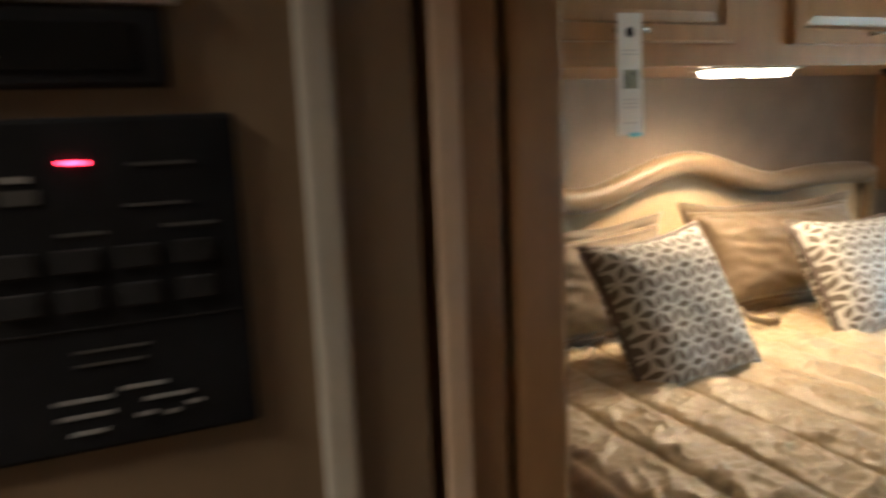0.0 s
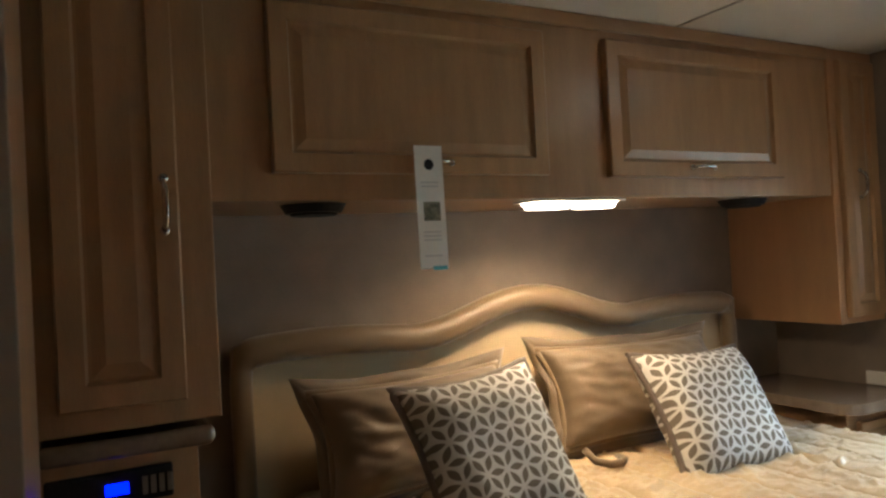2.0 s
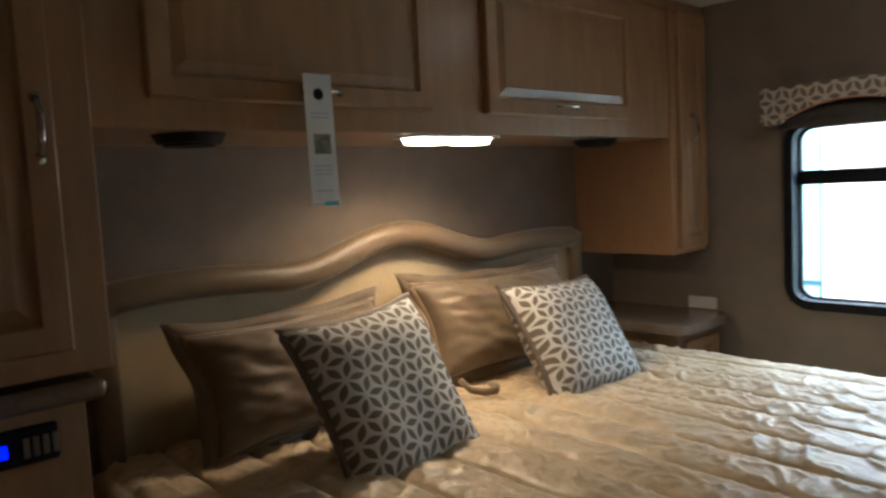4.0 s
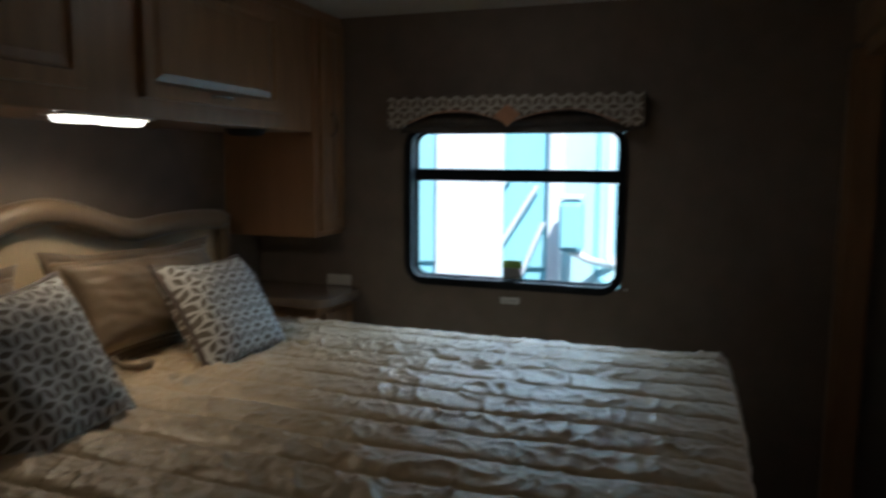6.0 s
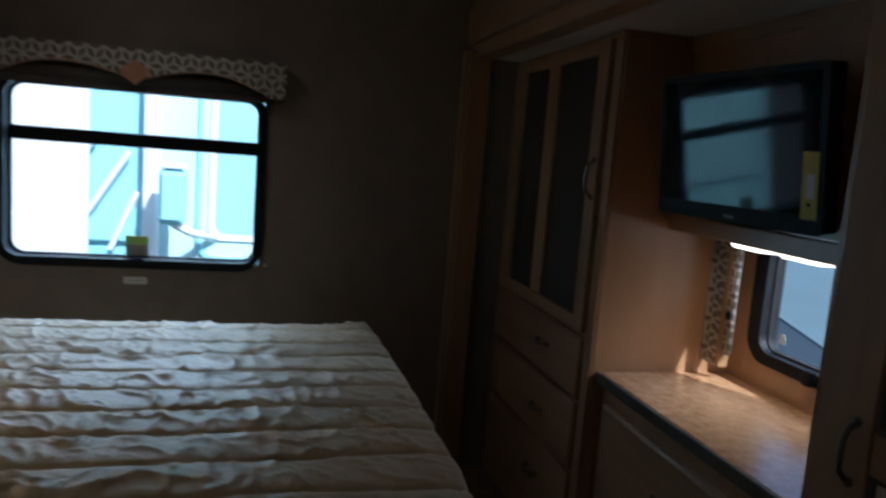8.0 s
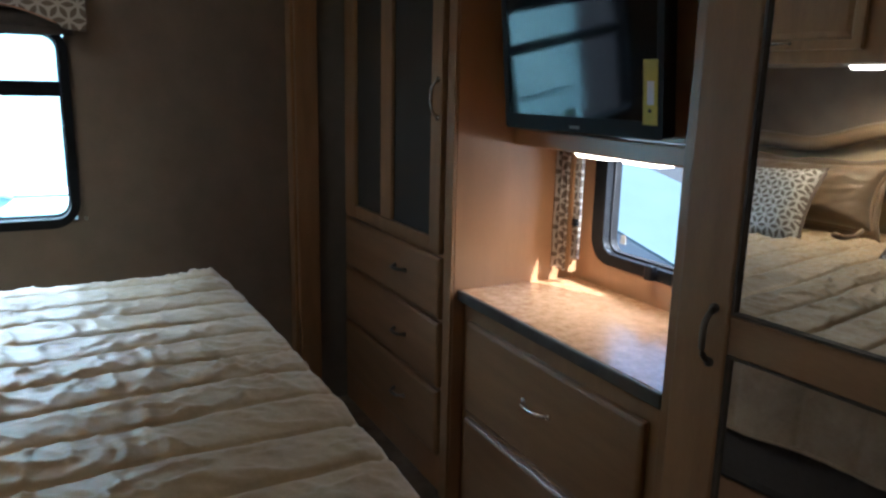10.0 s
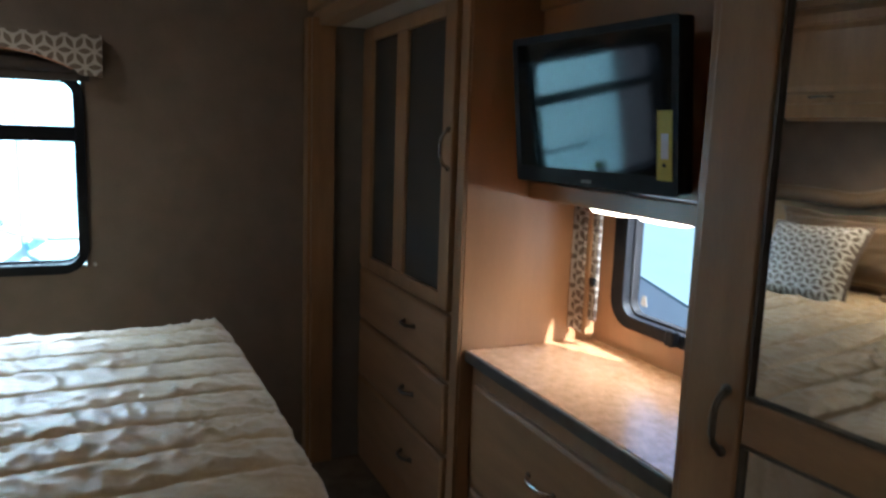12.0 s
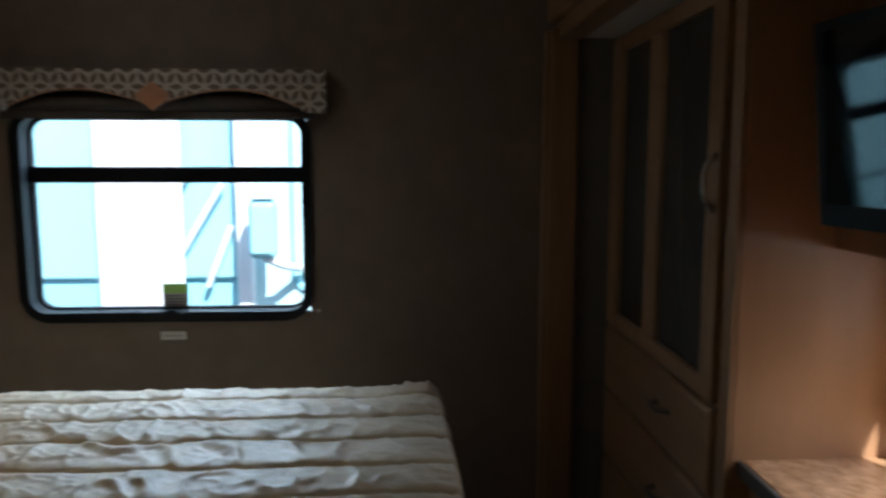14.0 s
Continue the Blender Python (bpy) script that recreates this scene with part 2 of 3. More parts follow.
def pull(c, along, out, length=0.1):
    """A bow handle at c; along and out are unit vectors."""
    c, along, out = Vector(c), Vector(along), Vector(out)
    pts, rad = [], []
    for k in range(11):
        s = -1 + 2 * k / 10
        pts.append(c + along * (s * length / 2) + out * (0.028 * (1 - abs(s) ** 4)))
        rad.append(0.0045 + 0.002 * (1 - s * s) + (0.003 if abs(s) > 0.9 else 0))
    bm = tube(pts, rad, 8)
    for s in (-1, 1):
        tube([c + along * (s * length / 2), c + along * (s * length / 2) + out * 0.006], 0.009, 10, bm)
    return bm


# ---- the shell of the coach ----
X0, XW, YH, CEILZ = -1.3, 3.74, 2.46, 2.105
structure("floor", box(X0 - 0.05, 3.79, -1.0, 2.52, -0.05, 0.0), CARPET, "brown carpet floor of the coach bedroom")
bm = box(X0 - 0.05, 3.79, -0.33, 2.52, CEILZ, CEILZ + 0.04)
structure("ceiling", bm, CEIL, "pale vinyl ceiling with thin panel seams")
bm = box(2.714, 2.722, -0.19, 1.99, CEILZ - 0.003, CEILZ - 0.0005)
structure("trim_ceiling", bm, mat("seam_strip", (0.30, 0.29, 0.27), 0.5), "thin seam strip across the ceiling")
structure("wall_north", box(X0, 3.79, YH, YH + 0.05, 0, CEILZ), WALL, "taupe papered wall behind the bed head")
# the window wall, pierced by a rounded opening
WY, WZ, WW, WH, WR = 1.1355, 1.232, 0.985, 0.70, 0.075
bm = bmesh.new()
for b in ((-0.25, WY - WW / 2, 0, CEILZ), (WY + WW / 2, YH, 0, CEILZ), (WY - WW / 2, WY + WW / 2, 0, WZ - WH / 2), (WY - WW / 2, WY + WW / 2, WZ + WH / 2, CEILZ)):
    box(XW, XW + 0.05, b[0], b[1], b[2], b[3], bm=bm)
structure("wall_east", bm, WALL, "taupe papered wall round the large window")


def on_east(u, v, d):
    return Vector((XW - d, WY + u, WZ + v))


window = thing("window_1", (XW, WY, WZ), "black framed coach window with rounded corners", "window")
tagged(window, kind="structure")
part("window_frame", rim(rounded(1.01, 0.745, 0.10, 8), rounded(0.945, 0.675, 0.055, 8), -0.075, 0.018, on_east), BLACK, window)
part("inner_bead", rim(rounded(0.95, 0.68, 0.06, 8), rounded(0.93, 0.662, 0.05, 8), -0.07, -0.045, on_east), RUBBER, window)
part("crossbar", box(XW + 0.035, XW + 0.075, WY - 0.47, WY + 0.47, 1.346, 1.402, 0.004), BLACK, window)
g = part("pane", box(XW + 0.058, XW + 0.062, WY - 0.47, WY + 0.47, 0.895, 1.35), GLASS, window)
g2 = part("pane", box(XW + 0.058, XW + 0.062, WY - 0.47, WY + 0.47, 1.395, 1.57), GLASS, window)
g.visible_shadow = g2.visible_shadow = False
part("latch", tube([(XW - 0.02, WY - 0.05, 0.887), (XW - 0.035, WY - 0.02, 0.905), (XW - 0.03, WY + 0.02, 0.893)], 0.006), BLACK, window)
# slide-out: post, header, side wall, back wall with its window, roof
SB = -0.90
structure("wall_slide_east", box(3.668, XW + 0.05, SB, -0.285, 0, CEILZ), SLIDE_WALL, "grey papered side wall of the slide-out")
bm = box(3.645, XW, -0.285, -0.19, 0, 1.86, 0.006)
box(3.668, XW, -0.192, -0.176, 0, 1.86, 0.005, bm)
structure("trim_slide_post", bm, WOOD, "brown wooden post trim at the slide-out opening")
bm = box(0.9, XW, -0.25, -0.19, 1.89, 2.03, 0.006)
box(0.9, XW, -0.30, -0.215, 1.83, 1.888, 0.006, bm)
box(0.9, XW, -0.25, -0.21, 2.032, CEILZ, 0.004, bm)
structure("trim_slide_header", bm, WOOD_H, "stepped wooden header trim over the slide-out")
structure("ceiling_slide", box(0.9, 3.70, SB - 0.05, -0.30, 1.835, 1.875), CEIL, "pale ceiling of the slide-out")
NX0, NX1, NZ0, NZ1 = 2.10, 2.56, 0.865, 1.355
bm = bmesh.new()
for b in ((0.9, NX0, 0, 1.835), (NX1, 3.668, 0, 1.835), (NX0, NX1, 0, NZ0), (NX0, NX1, NZ1, 1.835)):
    box(b[0], b[1], SB - 0.05, SB, b[2], b[3], bm=bm)
structure("wall_slide_south", bm, WOOD_SIDE, "wood laminate back wall of the slide-out")
NC, NZC = (NX0 + NX1) / 2, (NZ0 + NZ1) / 2


def on_slide(u, v, d):
    return Vector((NC + u, SB + d, NZC + v))


window2 = thing("window_2", (NC, SB, NZC), "small black framed window over the dresser", "window")
tagged(window2, kind="structure")
part("window_frame", rim(rounded(0.52, 0.53, 0.09, 8), rounded(0.40, 0.455, 0.05, 8), -0.06, 0.003, on_slide), BLACK, window2)
part("sash", rim(rounded(0.41, 0.465, 0.05, 8), rounded(0.388, 0.44, 0.04, 8), -0.05, -0.025, on_slide), RUBBER, window2)
g = part("pane", prism(rounded(0.395, 0.448, 0.04, 6), -0.036, -0.032, on_slide), GLASS, window2)
g.visible_shadow = False
part("latch", box(2.265, 2.298, SB + 0.006, SB + 0.034, 0.848, 0.895, 0.006), BLACK, window2)
part("sticker", prism([(-0.012, 0), (0.018, 0), (0.012, 0.03), (-0.006, 0.03)], -0.031, -0.030, lambda u, v, d: Vector((2.465 + u, SB + d, 0.92 + v))), PAPER, window2)
# the walls of the hall and the block beside the bed
HY = 0.80
structure("wall_block_south", box(X0, 0.728, HY, HY + 0.05, 0, CEILZ), mat("hall_board", (0.20, 0.14, 0.088), 0.45, var=0.06, scale=5, grain=(4, 4, 0.6)), "brown hall wall with the control panels")
structure("wall_block_east", box(0.70, 0.846, HY + 0.05, YH, 0, CEILZ), WOOD_SIDE, "brown laminate wall beside the tall cabinet")
structure("trim_filler", box(0.847, 0.901, 1.195, 1.755, 0, CEILZ, 0.003), WOOD_SIDE, "brown filler board beside the tall cabinet")
structure("trim_filler_back", box(0.847, 0.882, 1.757, YH, 0, CEILZ, 0.003), WOOD_SIDE, "brown filler board behind the bedside unit")
bm = box(0.742, 0.79, HY - 0.004, HY + 0.048, 0, CEILZ, 0.004)
box(0.80, 0.845, HY - 0.002, HY + 0.048, 0, CEILZ, 0.005, bm)
structure("trim_door_jamb", bm, WOOD, "wooden pocket door jamb at the bedroom doorway")
structure("trim_jamb_edge", box(0.737, 0.757, HY - 0.012, HY - 0.005, 0, CEILZ, 0.003), mat("pale_edge", (0.62, 0.46, 0.34), 0.4, var=0.06), "pale wooden edge strip of the door jamb")
structure("trim_hall_strip", box(0.650, 0.673, HY - 0.009, HY, 0, CEILZ, 0.004), mat("grey_strip", (0.48, 0.45, 0.40), 0.4, var=0.05), "grey cover strip on the hall wall")
structure("trim_filler_edge", box(0.866, 0.903, 1.188, 1.194, 0, CEILZ, 0.002), mat("taupe_edge", (0.30, 0.27, 0.235), 0.4, var=0.05), "grey cover strip on the end of the filler board")
structure("wall_west", box(X0 - 0.05, X0, -0.33, HY, 0, CEILZ), WALL, "taupe wall closing the hall")
structure("wall_hall_south", box(X0, 0.9, -0.33, -0.28, 0, CEILZ), WALL, "taupe wall along the hall")
structure("wall_slide_west", box(0.85, 0.9, SB - 0.05, -0.28, 0, CEILZ), WALL, "taupe side wall of the slide-out")

# ---- bed ----
BX0, BX1, BY0, BY1, BZ = 1.345, 3.335, 0.222, 2.36, 0.74
bed = thing("bed", (2.35, 1.3, 0), "wide bed with an orange-brown wooden base", "bed")
part("base", box(1.46, 3.24, 0.34, 2.40, 0, 0.30, 0.004), WOOD_SIDE, bed, "orange-brown wooden bed base")
part("mattress", box(1.40, 3.28, 0.285, 2.36, 0.302, 0.69, 0.05, seg=3), mat("mattress_cloth", (0.10, 0.085, 0.07), 0.9), bed, "dark mattress side")
LX, LY, PITCH, DROP = BX1 - BX0, BY1 - BY0, 0.158, 0.20


def stray(a, b):
    return 0.03 * noise.noise((a * 1.2, b * 1.3, 3.3)) + 0.008 * noise.noise((a * 5, b * 5, 9.1))


def cloth(a, b):
    """Place on the comforter, a across the bed from its edge, b along it from the foot."""
    ph = (a + stray(a, b)) / PITCH
    fr = abs(ph - math.floor(ph) - 0.5) * 2
    h = 0.009 * (1 - fr ** 9) + 0.004 * (1 - fr * fr) - 0.006 * max(0, (fr - 0.92) * 12)
    h += noise.noise((a * 7, b * 5, 0.4)) * 0.006
    k = (1 - fr ** 4) * (0.55 + 0.65 * max(0, b) / LY)
    for q, (f, g, amp) in enumerate(((6, 11, 0.012), (11, 17, 0.009), (15, 7, 0.006), (19, 23, 0.006))):
        n = noise.noise((a * f + 3 * q + 2 * b, b * g - 4 * a, 7.7 + q))
        h += k * amp * max(0, 1 - abs(n) * 6.5) * max(0, 0.7 + 1.2 * noise.noise((a * 2.3, b * 2.1, 1 + 5 * q)))
    ex, ey = max(0, -a, a - LX), max(0, -b)
    sgn = -1 if a < 0 else 1
    x, y, z = BX0 + min(max(a, 0), LX), BY0 + max(b, 0), BZ - 0.012
    y -= 0.022 * math.sin(math.pi * min(max(a / LX, 0), 1)) * max(0, 1 - max(b, 0) / 0.3)
    e = max(ex, ey)
    if ex > 0:
        x += sgn * (min(ex, 0.02) * 0.8 + 0.012 * math.sin(b * 19) * min(1, ex * 4) + 0.5 * h)
    if ey > 0:
        y -= min(ey, 0.02) * 0.8 + 0.014 * math.sin(a * 17) * min(1, ey * 4) + 0.45 * h
    if e > 0:
        z += 0.5 * h * max(0, 1 - e / 0.03) - max(0, e - 0.006)
    else:
        z += h - 0.010 * max(0, 1 - min(a, LX - a, b) / 0.04) ** 2
        corner = max(0, 1 - math.hypot(LX - a, b) / 0.14)
        z += 0.02 * corner
    return Vector((x, y, z))


bm = bmesh.new()
NXQ, NYQ = 360, 270
rows = [[bm.verts.new(cloth(-DROP + (LX + 2 * DROP) * i / NXQ, -DROP + (LY + DROP) * j / NYQ)) for j in range(NYQ + 1)] for i in range(NXQ + 1)]
for i in range(NXQ):
    for j in range(NYQ):
        bm.faces.new((rows[i][j], rows[i + 1][j], rows[i + 1][j + 1], rows[i][j + 1]))
comforter = thing("comforter", (2.35, 1.3, BZ), "gold satin comforter stitched in long wrinkled channels", "comforter")
cover = part("cover", bm, QUILT, comforter, "", True)
cover.modifiers.new("thickness", "SOLIDIFY").thickness = 0.010
cover.modifiers["thickness"].offset = -1
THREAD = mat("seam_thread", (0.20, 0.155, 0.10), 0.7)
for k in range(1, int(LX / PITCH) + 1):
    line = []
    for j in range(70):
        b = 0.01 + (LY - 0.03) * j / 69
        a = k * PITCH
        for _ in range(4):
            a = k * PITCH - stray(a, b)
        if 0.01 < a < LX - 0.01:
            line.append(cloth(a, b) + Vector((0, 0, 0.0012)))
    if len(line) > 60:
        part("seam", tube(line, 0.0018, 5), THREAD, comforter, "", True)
hem = [cloth(LX + DROP, LY * j / 60) for j in range(60, -1, -1)] + [cloth(LX * i / 60, -DROP) for i in range(60, -1, -1)]
part("hem", tube(hem, 0.006, 6), QUILT, comforter, "", True)
# headboard
HX0, HX1 = 1.352, 3.36


def crest(x):
    """Top of the border: a dome in the middle and a low arch to each side."""
    t = abs(x - 2.365)
    if t < 0.45:
        return 1.203 + 0.098 * (0.5 + 0.5 * math.cos(math.pi * t / 0.45))
    return 1.203 + 0.018 * math.sin(math.pi * min(1, (t - 0.45) / 0.58)) - 0.03 * max(0, (t - 0.93) / 0.1) ** 2


headboard = thing("headboard", (2.37, 2.43, 0), "padded headboard with a curved tan satin border", "headboard")
bm = bmesh.new()
N = 60
front = []
for k in range(N + 1):
    x = HX0 + 0.02 + (HX1 - HX0 - 0.04) * k / N
    col = []
    for y, zf in ((2.455, 0), (2.40, 0), (2.40, 1), (2.455, 1)):
        z = 0.3 if zf == 0 else crest(x) - 0.03
        col.append(bm.verts.new((x, y, z)))
    front.append(col)
for a, b in zip(front, front[1:]):
    for k in range(4):
        bm.faces.new((a[k], a[(k + 1) % 4], b[(k + 1) % 4], b[k]))
bm.faces.new(front[0])
bm.faces.new(front[-1])
part("padding", bm, PADDING, headboard, "cream padded panel")
pts = [(HX0 + 0.03, 0.32)] + [(HX0 + 0.03, 0.32 + 0.76 * k / 8) for k in range(1, 9)] + [(HX0 + 0.033, 1.12)]
for k in range(0, 91):
    x = HX0 + 0.045 + (HX1 - HX0 - 0.09) * k / 90
    pts.append((x, crest(x) - 0.044))
pts += [(HX1 - 0.033, 1.12)] + [(HX1 - 0.03, 1.08 - 0.76 * k / 8) for k in range(0, 9)]
bm = tube([(x, 2.37, z) for x, z in pts], [0.031] * 10 + [0.044] * 91 + [0.031] * 10, 16)
part("border", bm, BORDER, headboard, "rolled tan satin border", True)


# ---- pillows ----
def pillow_mesh(w, h, t, rough=0.002, n=40):
    bm = bmesh.new()
    top, bot = {}, {}
    for i in range(n + 1):
        for j in range(n + 1):
            u, v = -1 + 2 * i / n, -1 + 2 * j / n
            pin = 1 - 0.12 * (1 - abs(v) ** 2) * abs(u) ** 3
            pinv = 1 - 0.12 * (1 - abs(u) ** 2) * abs(v) ** 3
            x, z = u * w / 2 * pin, v * h / 2 * pinv
            f = max(0, (1 - u ** 4)) ** 0.5 * max(0, (1 - v ** 4)) ** 0.5
            d = t / 2 * f + (0.008 * noise.noise((u * 2.2, v * 2.4, w)) + rough * noise.noise((u * 5 + v * 2, v * 6, w)) + rough * 0.6 * max(0, 1 - 6 * abs(noise.noise((u * 3, v * 3 + u * 2, 4 * w))))) * f
            edge = abs(u) == 1 or abs(v) == 1
            top[i, j] = bm.verts.new((x, -d, z))
            bot[i, j] = top[i, j] if edge else bm.verts.new((x, d, z))
    for i in range(n):
        for j in range(n):
            bm.faces.new((top[i, j], top[i + 1, j], top[i + 1, j + 1], top[i, j + 1]))
            bm.faces.new((bot[i, j], bot[i, j + 1], bot[i + 1, j + 1], bot[i + 1, j]))
    return bm


def edge_line(w, h, n=26, grow=0.0):
    out = []
    for k in range(4 * n + 1):
        s, q = divmod(k, n)
        e = -1 + 2 * q / n
        u, v = ((e, -1), (1, e), (-e, 1), (-1, -e))[s % 4]
        pin = 1 - 0.12 * (1 - abs(v) ** 2) * abs(u) ** 3
        pinv = 1 - 0.12 * (1 - abs(u) ** 2) * abs(v) ** 3
        out.append((u * (w / 2 + grow) * pin, 0, v * (h / 2 + grow) * pinv))
    return out


def pillow(name, w, h, t, place, cloth, trimcloth, label, group, flange=0.0):
    root = new(name)
    root.empty_display_size = 0.05
    tagged(root, label, "pillow", group)
    c = link("cover", pillow_mesh(w, h, t, 0.009 if flange else 0.002), cloth, True)
    c.parent = root
    p = link("piping", tube(edge_line(w, h), 0.0115, 8), trimcloth, True)
    p.parent = root
    tagged(p, "dark piping round the edge")
    if flange:
        inner, outer = edge_line(w, h)[:-1], edge_line(w, h, grow=flange)[:-1]
        bm = bmesh.new()
        a = [bm.verts.new((x, -0.004, z)) for x, y, z in inner]
        b = [bm.verts.new((x, 0.016 * math.sin(k * 0.55), z)) for k, (x, y, z) in enumerate(outer)]
        for k in range(len(a)):
            bm.faces.new((a[k], a[(k + 1) % len(a)], b[(k + 1) % len(a)], b[k]))
        f = link("flange", bm, cloth, True)
        f.modifiers.new("thickness", "SOLIDIFY").thickness = 0.006
        f.parent = root
    root.matrix_world = place
    return root


pillow("sham", 0.64, 0.33, 0.19, pose(1.862, 2.225, 0.90, -22, -1, 2), SHAM, BORDER, "bronze satin sham leaning on the headboard", "shams on the bed", 0.045)
sham2 = pillow("sham", 0.74, 0.34, 0.18, pose(2.70, 2.225, 0.922, -24, 1, -2), SHAM, BORDER, "bronze satin sham with a crumpled flange", "shams on the bed", 0.045)
pillow("cushion", 0.43, 0.47, 0.17, pose(1.912, 1.90, 0.888, -31, -4, 3), PETALS, PIPING, "white cushion with dark petals leaning on a sham", "petal cushions")
pillow("cushion", 0.455, 0.44, 0.17, pose(2.757, 1.948, 0.876, -35, 2, -3), PETALS, PIPING, "white cushion with dark petals beside the nightstand", "petal cushions")


part("flange_fold", tube([(2.335, 2.07, 0.80), (2.345, 2.03, 0.772), (2.375, 1.998, 0.764), (2.41, 1.99, 0.764), (2.44, 2.01, 0.766), (2.445, 2.05, 0.768)], [0.010, 0.012, 0.013, 0.013, 0.011, 0.008], 10), SHAM, sham2, "crumpled loose fold of the flange", True)


# ---- cabinets over and beside the bed ----
def cabinet(name, x0, x1, y0, y1, z0, z1, label, doors, out=-1, body=WOOD):
    """doors: (x0, x1, z0, z1, handle centre, handle along)."""
    c = thing(name, ((x0 + x1) / 2, (y0 + y1) / 2, z0), label, "cabinet")
    part("body", box(x0, x1, y0, y1, z0, z1, 0.003), body, c)
    fy = y0 if out < 0 else y1
    for dx0, dx1, dz0, dz1, hc, along in doors:
        d = part("door", panel_door(dx0, dx1, dz0, dz1, fy + out * 0.024, 0.023, out), WOOD, c)
        if hc:
            part("handle", pull((hc[0], fy + out * 0.024, hc[1]), along, (0, out, 0)), CHROME, d, "brushed nickel bow handle", True)
    return c


XA, ZA = (1, 0, 0), (0, 0, 1)
over = cabinet("overhead_cabinet", 1.221, 3.468, 1.985, YH, 1.56, CEILZ - 0.001, "maple overhead cabinet above the bed head", [
    (1.395, 2.185, 1.625, 2.035, (1.815, 1.653), XA), (2.41, 3.19, 1.622, 2.035, (2.79, 1.653), XA)])
part("crown", box(1.221, 3.468, 1.968, 1.984, 2.062, CEILZ - 0.002, 0.004), WOOD_H, over)
tall = cabinet("tall_cabinet", 0.893, 1.220, 1.787, YH, 1.115, CEILZ - 0.001, "tall narrow maple cabinet over the bedside counter", [
    (0.932, 1.154, 1.16, 2.07, (1.126, 1.535), ZA)])
cabinet("corner_cabinet", 3.469, XW - 0.002, 1.975, YH, 1.084, CEILZ - 0.002, "narrow maple cabinet hung in the corner", [
    (3.505, 3.715, 1.11, 2.06, (3.59, 1.60), ZA)], body=WOOD_SIDE)
# bedside units
bc = thing("clock_cabinet", (1.03, 2.1, 0), "bedside unit with a rounded counter and a clock", "nightstand")
part("body", box(0.893, 1.175, 1.815, YH, 0.87, 1.062, 0.003), WOOD, bc)
part("top", box(0.893, 1.205, 1.772, YH, 1.064, 1.102, 0.016, seg=4), NIGHT, bc, "dark rounded counter")
part("lower_body", box(0.884, 1.25, 1.80, YH, 0, 0.695, 0.003), WOOD, bc)
part("back_panel", box(0.884, 1.20, 2.30, YH, 0.732, 0.868, 0.002), WOOD, bc)
part("lower_top", box(0.884, 1.285, 1.76, YH, 0.697, 0.730, 0.012, seg=3), NIGHT, bc)
clock = thing("clock_radio", (1.02, 1.80, 0.97), "black clock radio with a blue display", "clock")
part("case", box(0.903, 1.125, 1.801, 1.814, 0.972, 1.036, 0.005), BLACK, clock)
part("display", box(1.004, 1.044, 1.7985, 1.8005, 0.993, 1.014), LCD, clock, "blue glowing display")
for k in range(4):
    part("button", box(1.068 + 0.015 * k, 1.078 + 0.015 * k, 1.797, 1.8005, 0.985, 1.02, 0.0015), DARKMETAL, clock)
ns = thing("nightstand", (3.54, 2.15, 0), "small nightstand with a rounded counter beside the bed", "nightstand")
part("body", box(3.40, XW - 0.003, 1.93, YH, 0, 0.782, 0.003), WOOD, ns)
part("top", prism(rounded(0.40, 0.66, 0.075, 6), 0.784, 0.822, lambda u, v, d: Vector((3.535 + u, 2.19 + v, d))), NIGHT, ns, "dark counter with rounded corners")
part("drawer", panel_door(3.45, 3.71, 0.56, 0.74, 1.908, 0.021, -1, 0.03), WOOD, ns)
ol = thing("outlet", (XW, 2.0, 0.84), "white outlet box on the wall above the nightstand", "outlet")
part("plate", box(XW - 0.014, XW - 0.001, 1.93, 2.06, 0.826, 0.878, 0.004), WHITE, ol)
for k in (0, 1):
    part("socket", box(XW - 0.0165, XW - 0.0145, 1.955 + 0.05 * k, 1.985 + 0.05 * k, 0.84, 0.866, 0.001), WHITE, ol)


# ---- lamps ----
def twin_lamp(name, c, span, depth, lens, label, down=0.018):
    """Two rounded lenses on a white base, under a surface; c is the middle of the base's top."""
    lamp = thing(name, c, label, "lamp")
    part("base", prism(rounded(span[0], span[1], 0.03), -0.006, 0, lambda u, v, d: Vector((c[0] + u, c[1] + v, c[2] + d))), WHITE, lamp)
    ax = 0 if span[0] > span[1] else 1
    for s in (-1, 1):
        w, h = (span[0] * 0.42, span[1] * 0.78) if ax == 0 else (span[0] * 0.78, span[1] * 0.42)
        o = [(s * span[0] * 0.245, 0), (0, s * span[1] * 0.245)][ax]
        bm = bmesh.new()
        out = rounded(w, h, min(w, h) * 0.38, 6)
        low = [(u * 0.86, v * 0.8) for u, v in out]
        a = [bm.verts.new((c[0] + o[0] + u, c[1] + o[1] + v, c[2] - 0.006)) for u, v in out]
        b = [bm.verts.new((c[0] + o[0] + u, c[1] + o[1] + v, c[2] - 0.006 - down)) for u, v in low]
        for k in range(len(a)):
            bm.faces.new((a[k], a[(k + 1) % len(a)], b[(k + 1) % len(a)], b[k]))
        bm.faces.new(b)
        part("lens", bm, lens, lamp, "lit white lens", True)
    return lamp


twin_lamp("reading_lamp", (2.325, 2.06, 1.559), (0.36, 0.13), 0.02, LENS, "lit twin reading lamp under the overhead cabinet")
area("reading_lamp_light", (2.325, 2.06, 1.522), (2.325, 2.08, 0), 0.3, 0.1, 1.45, WARM, 150)
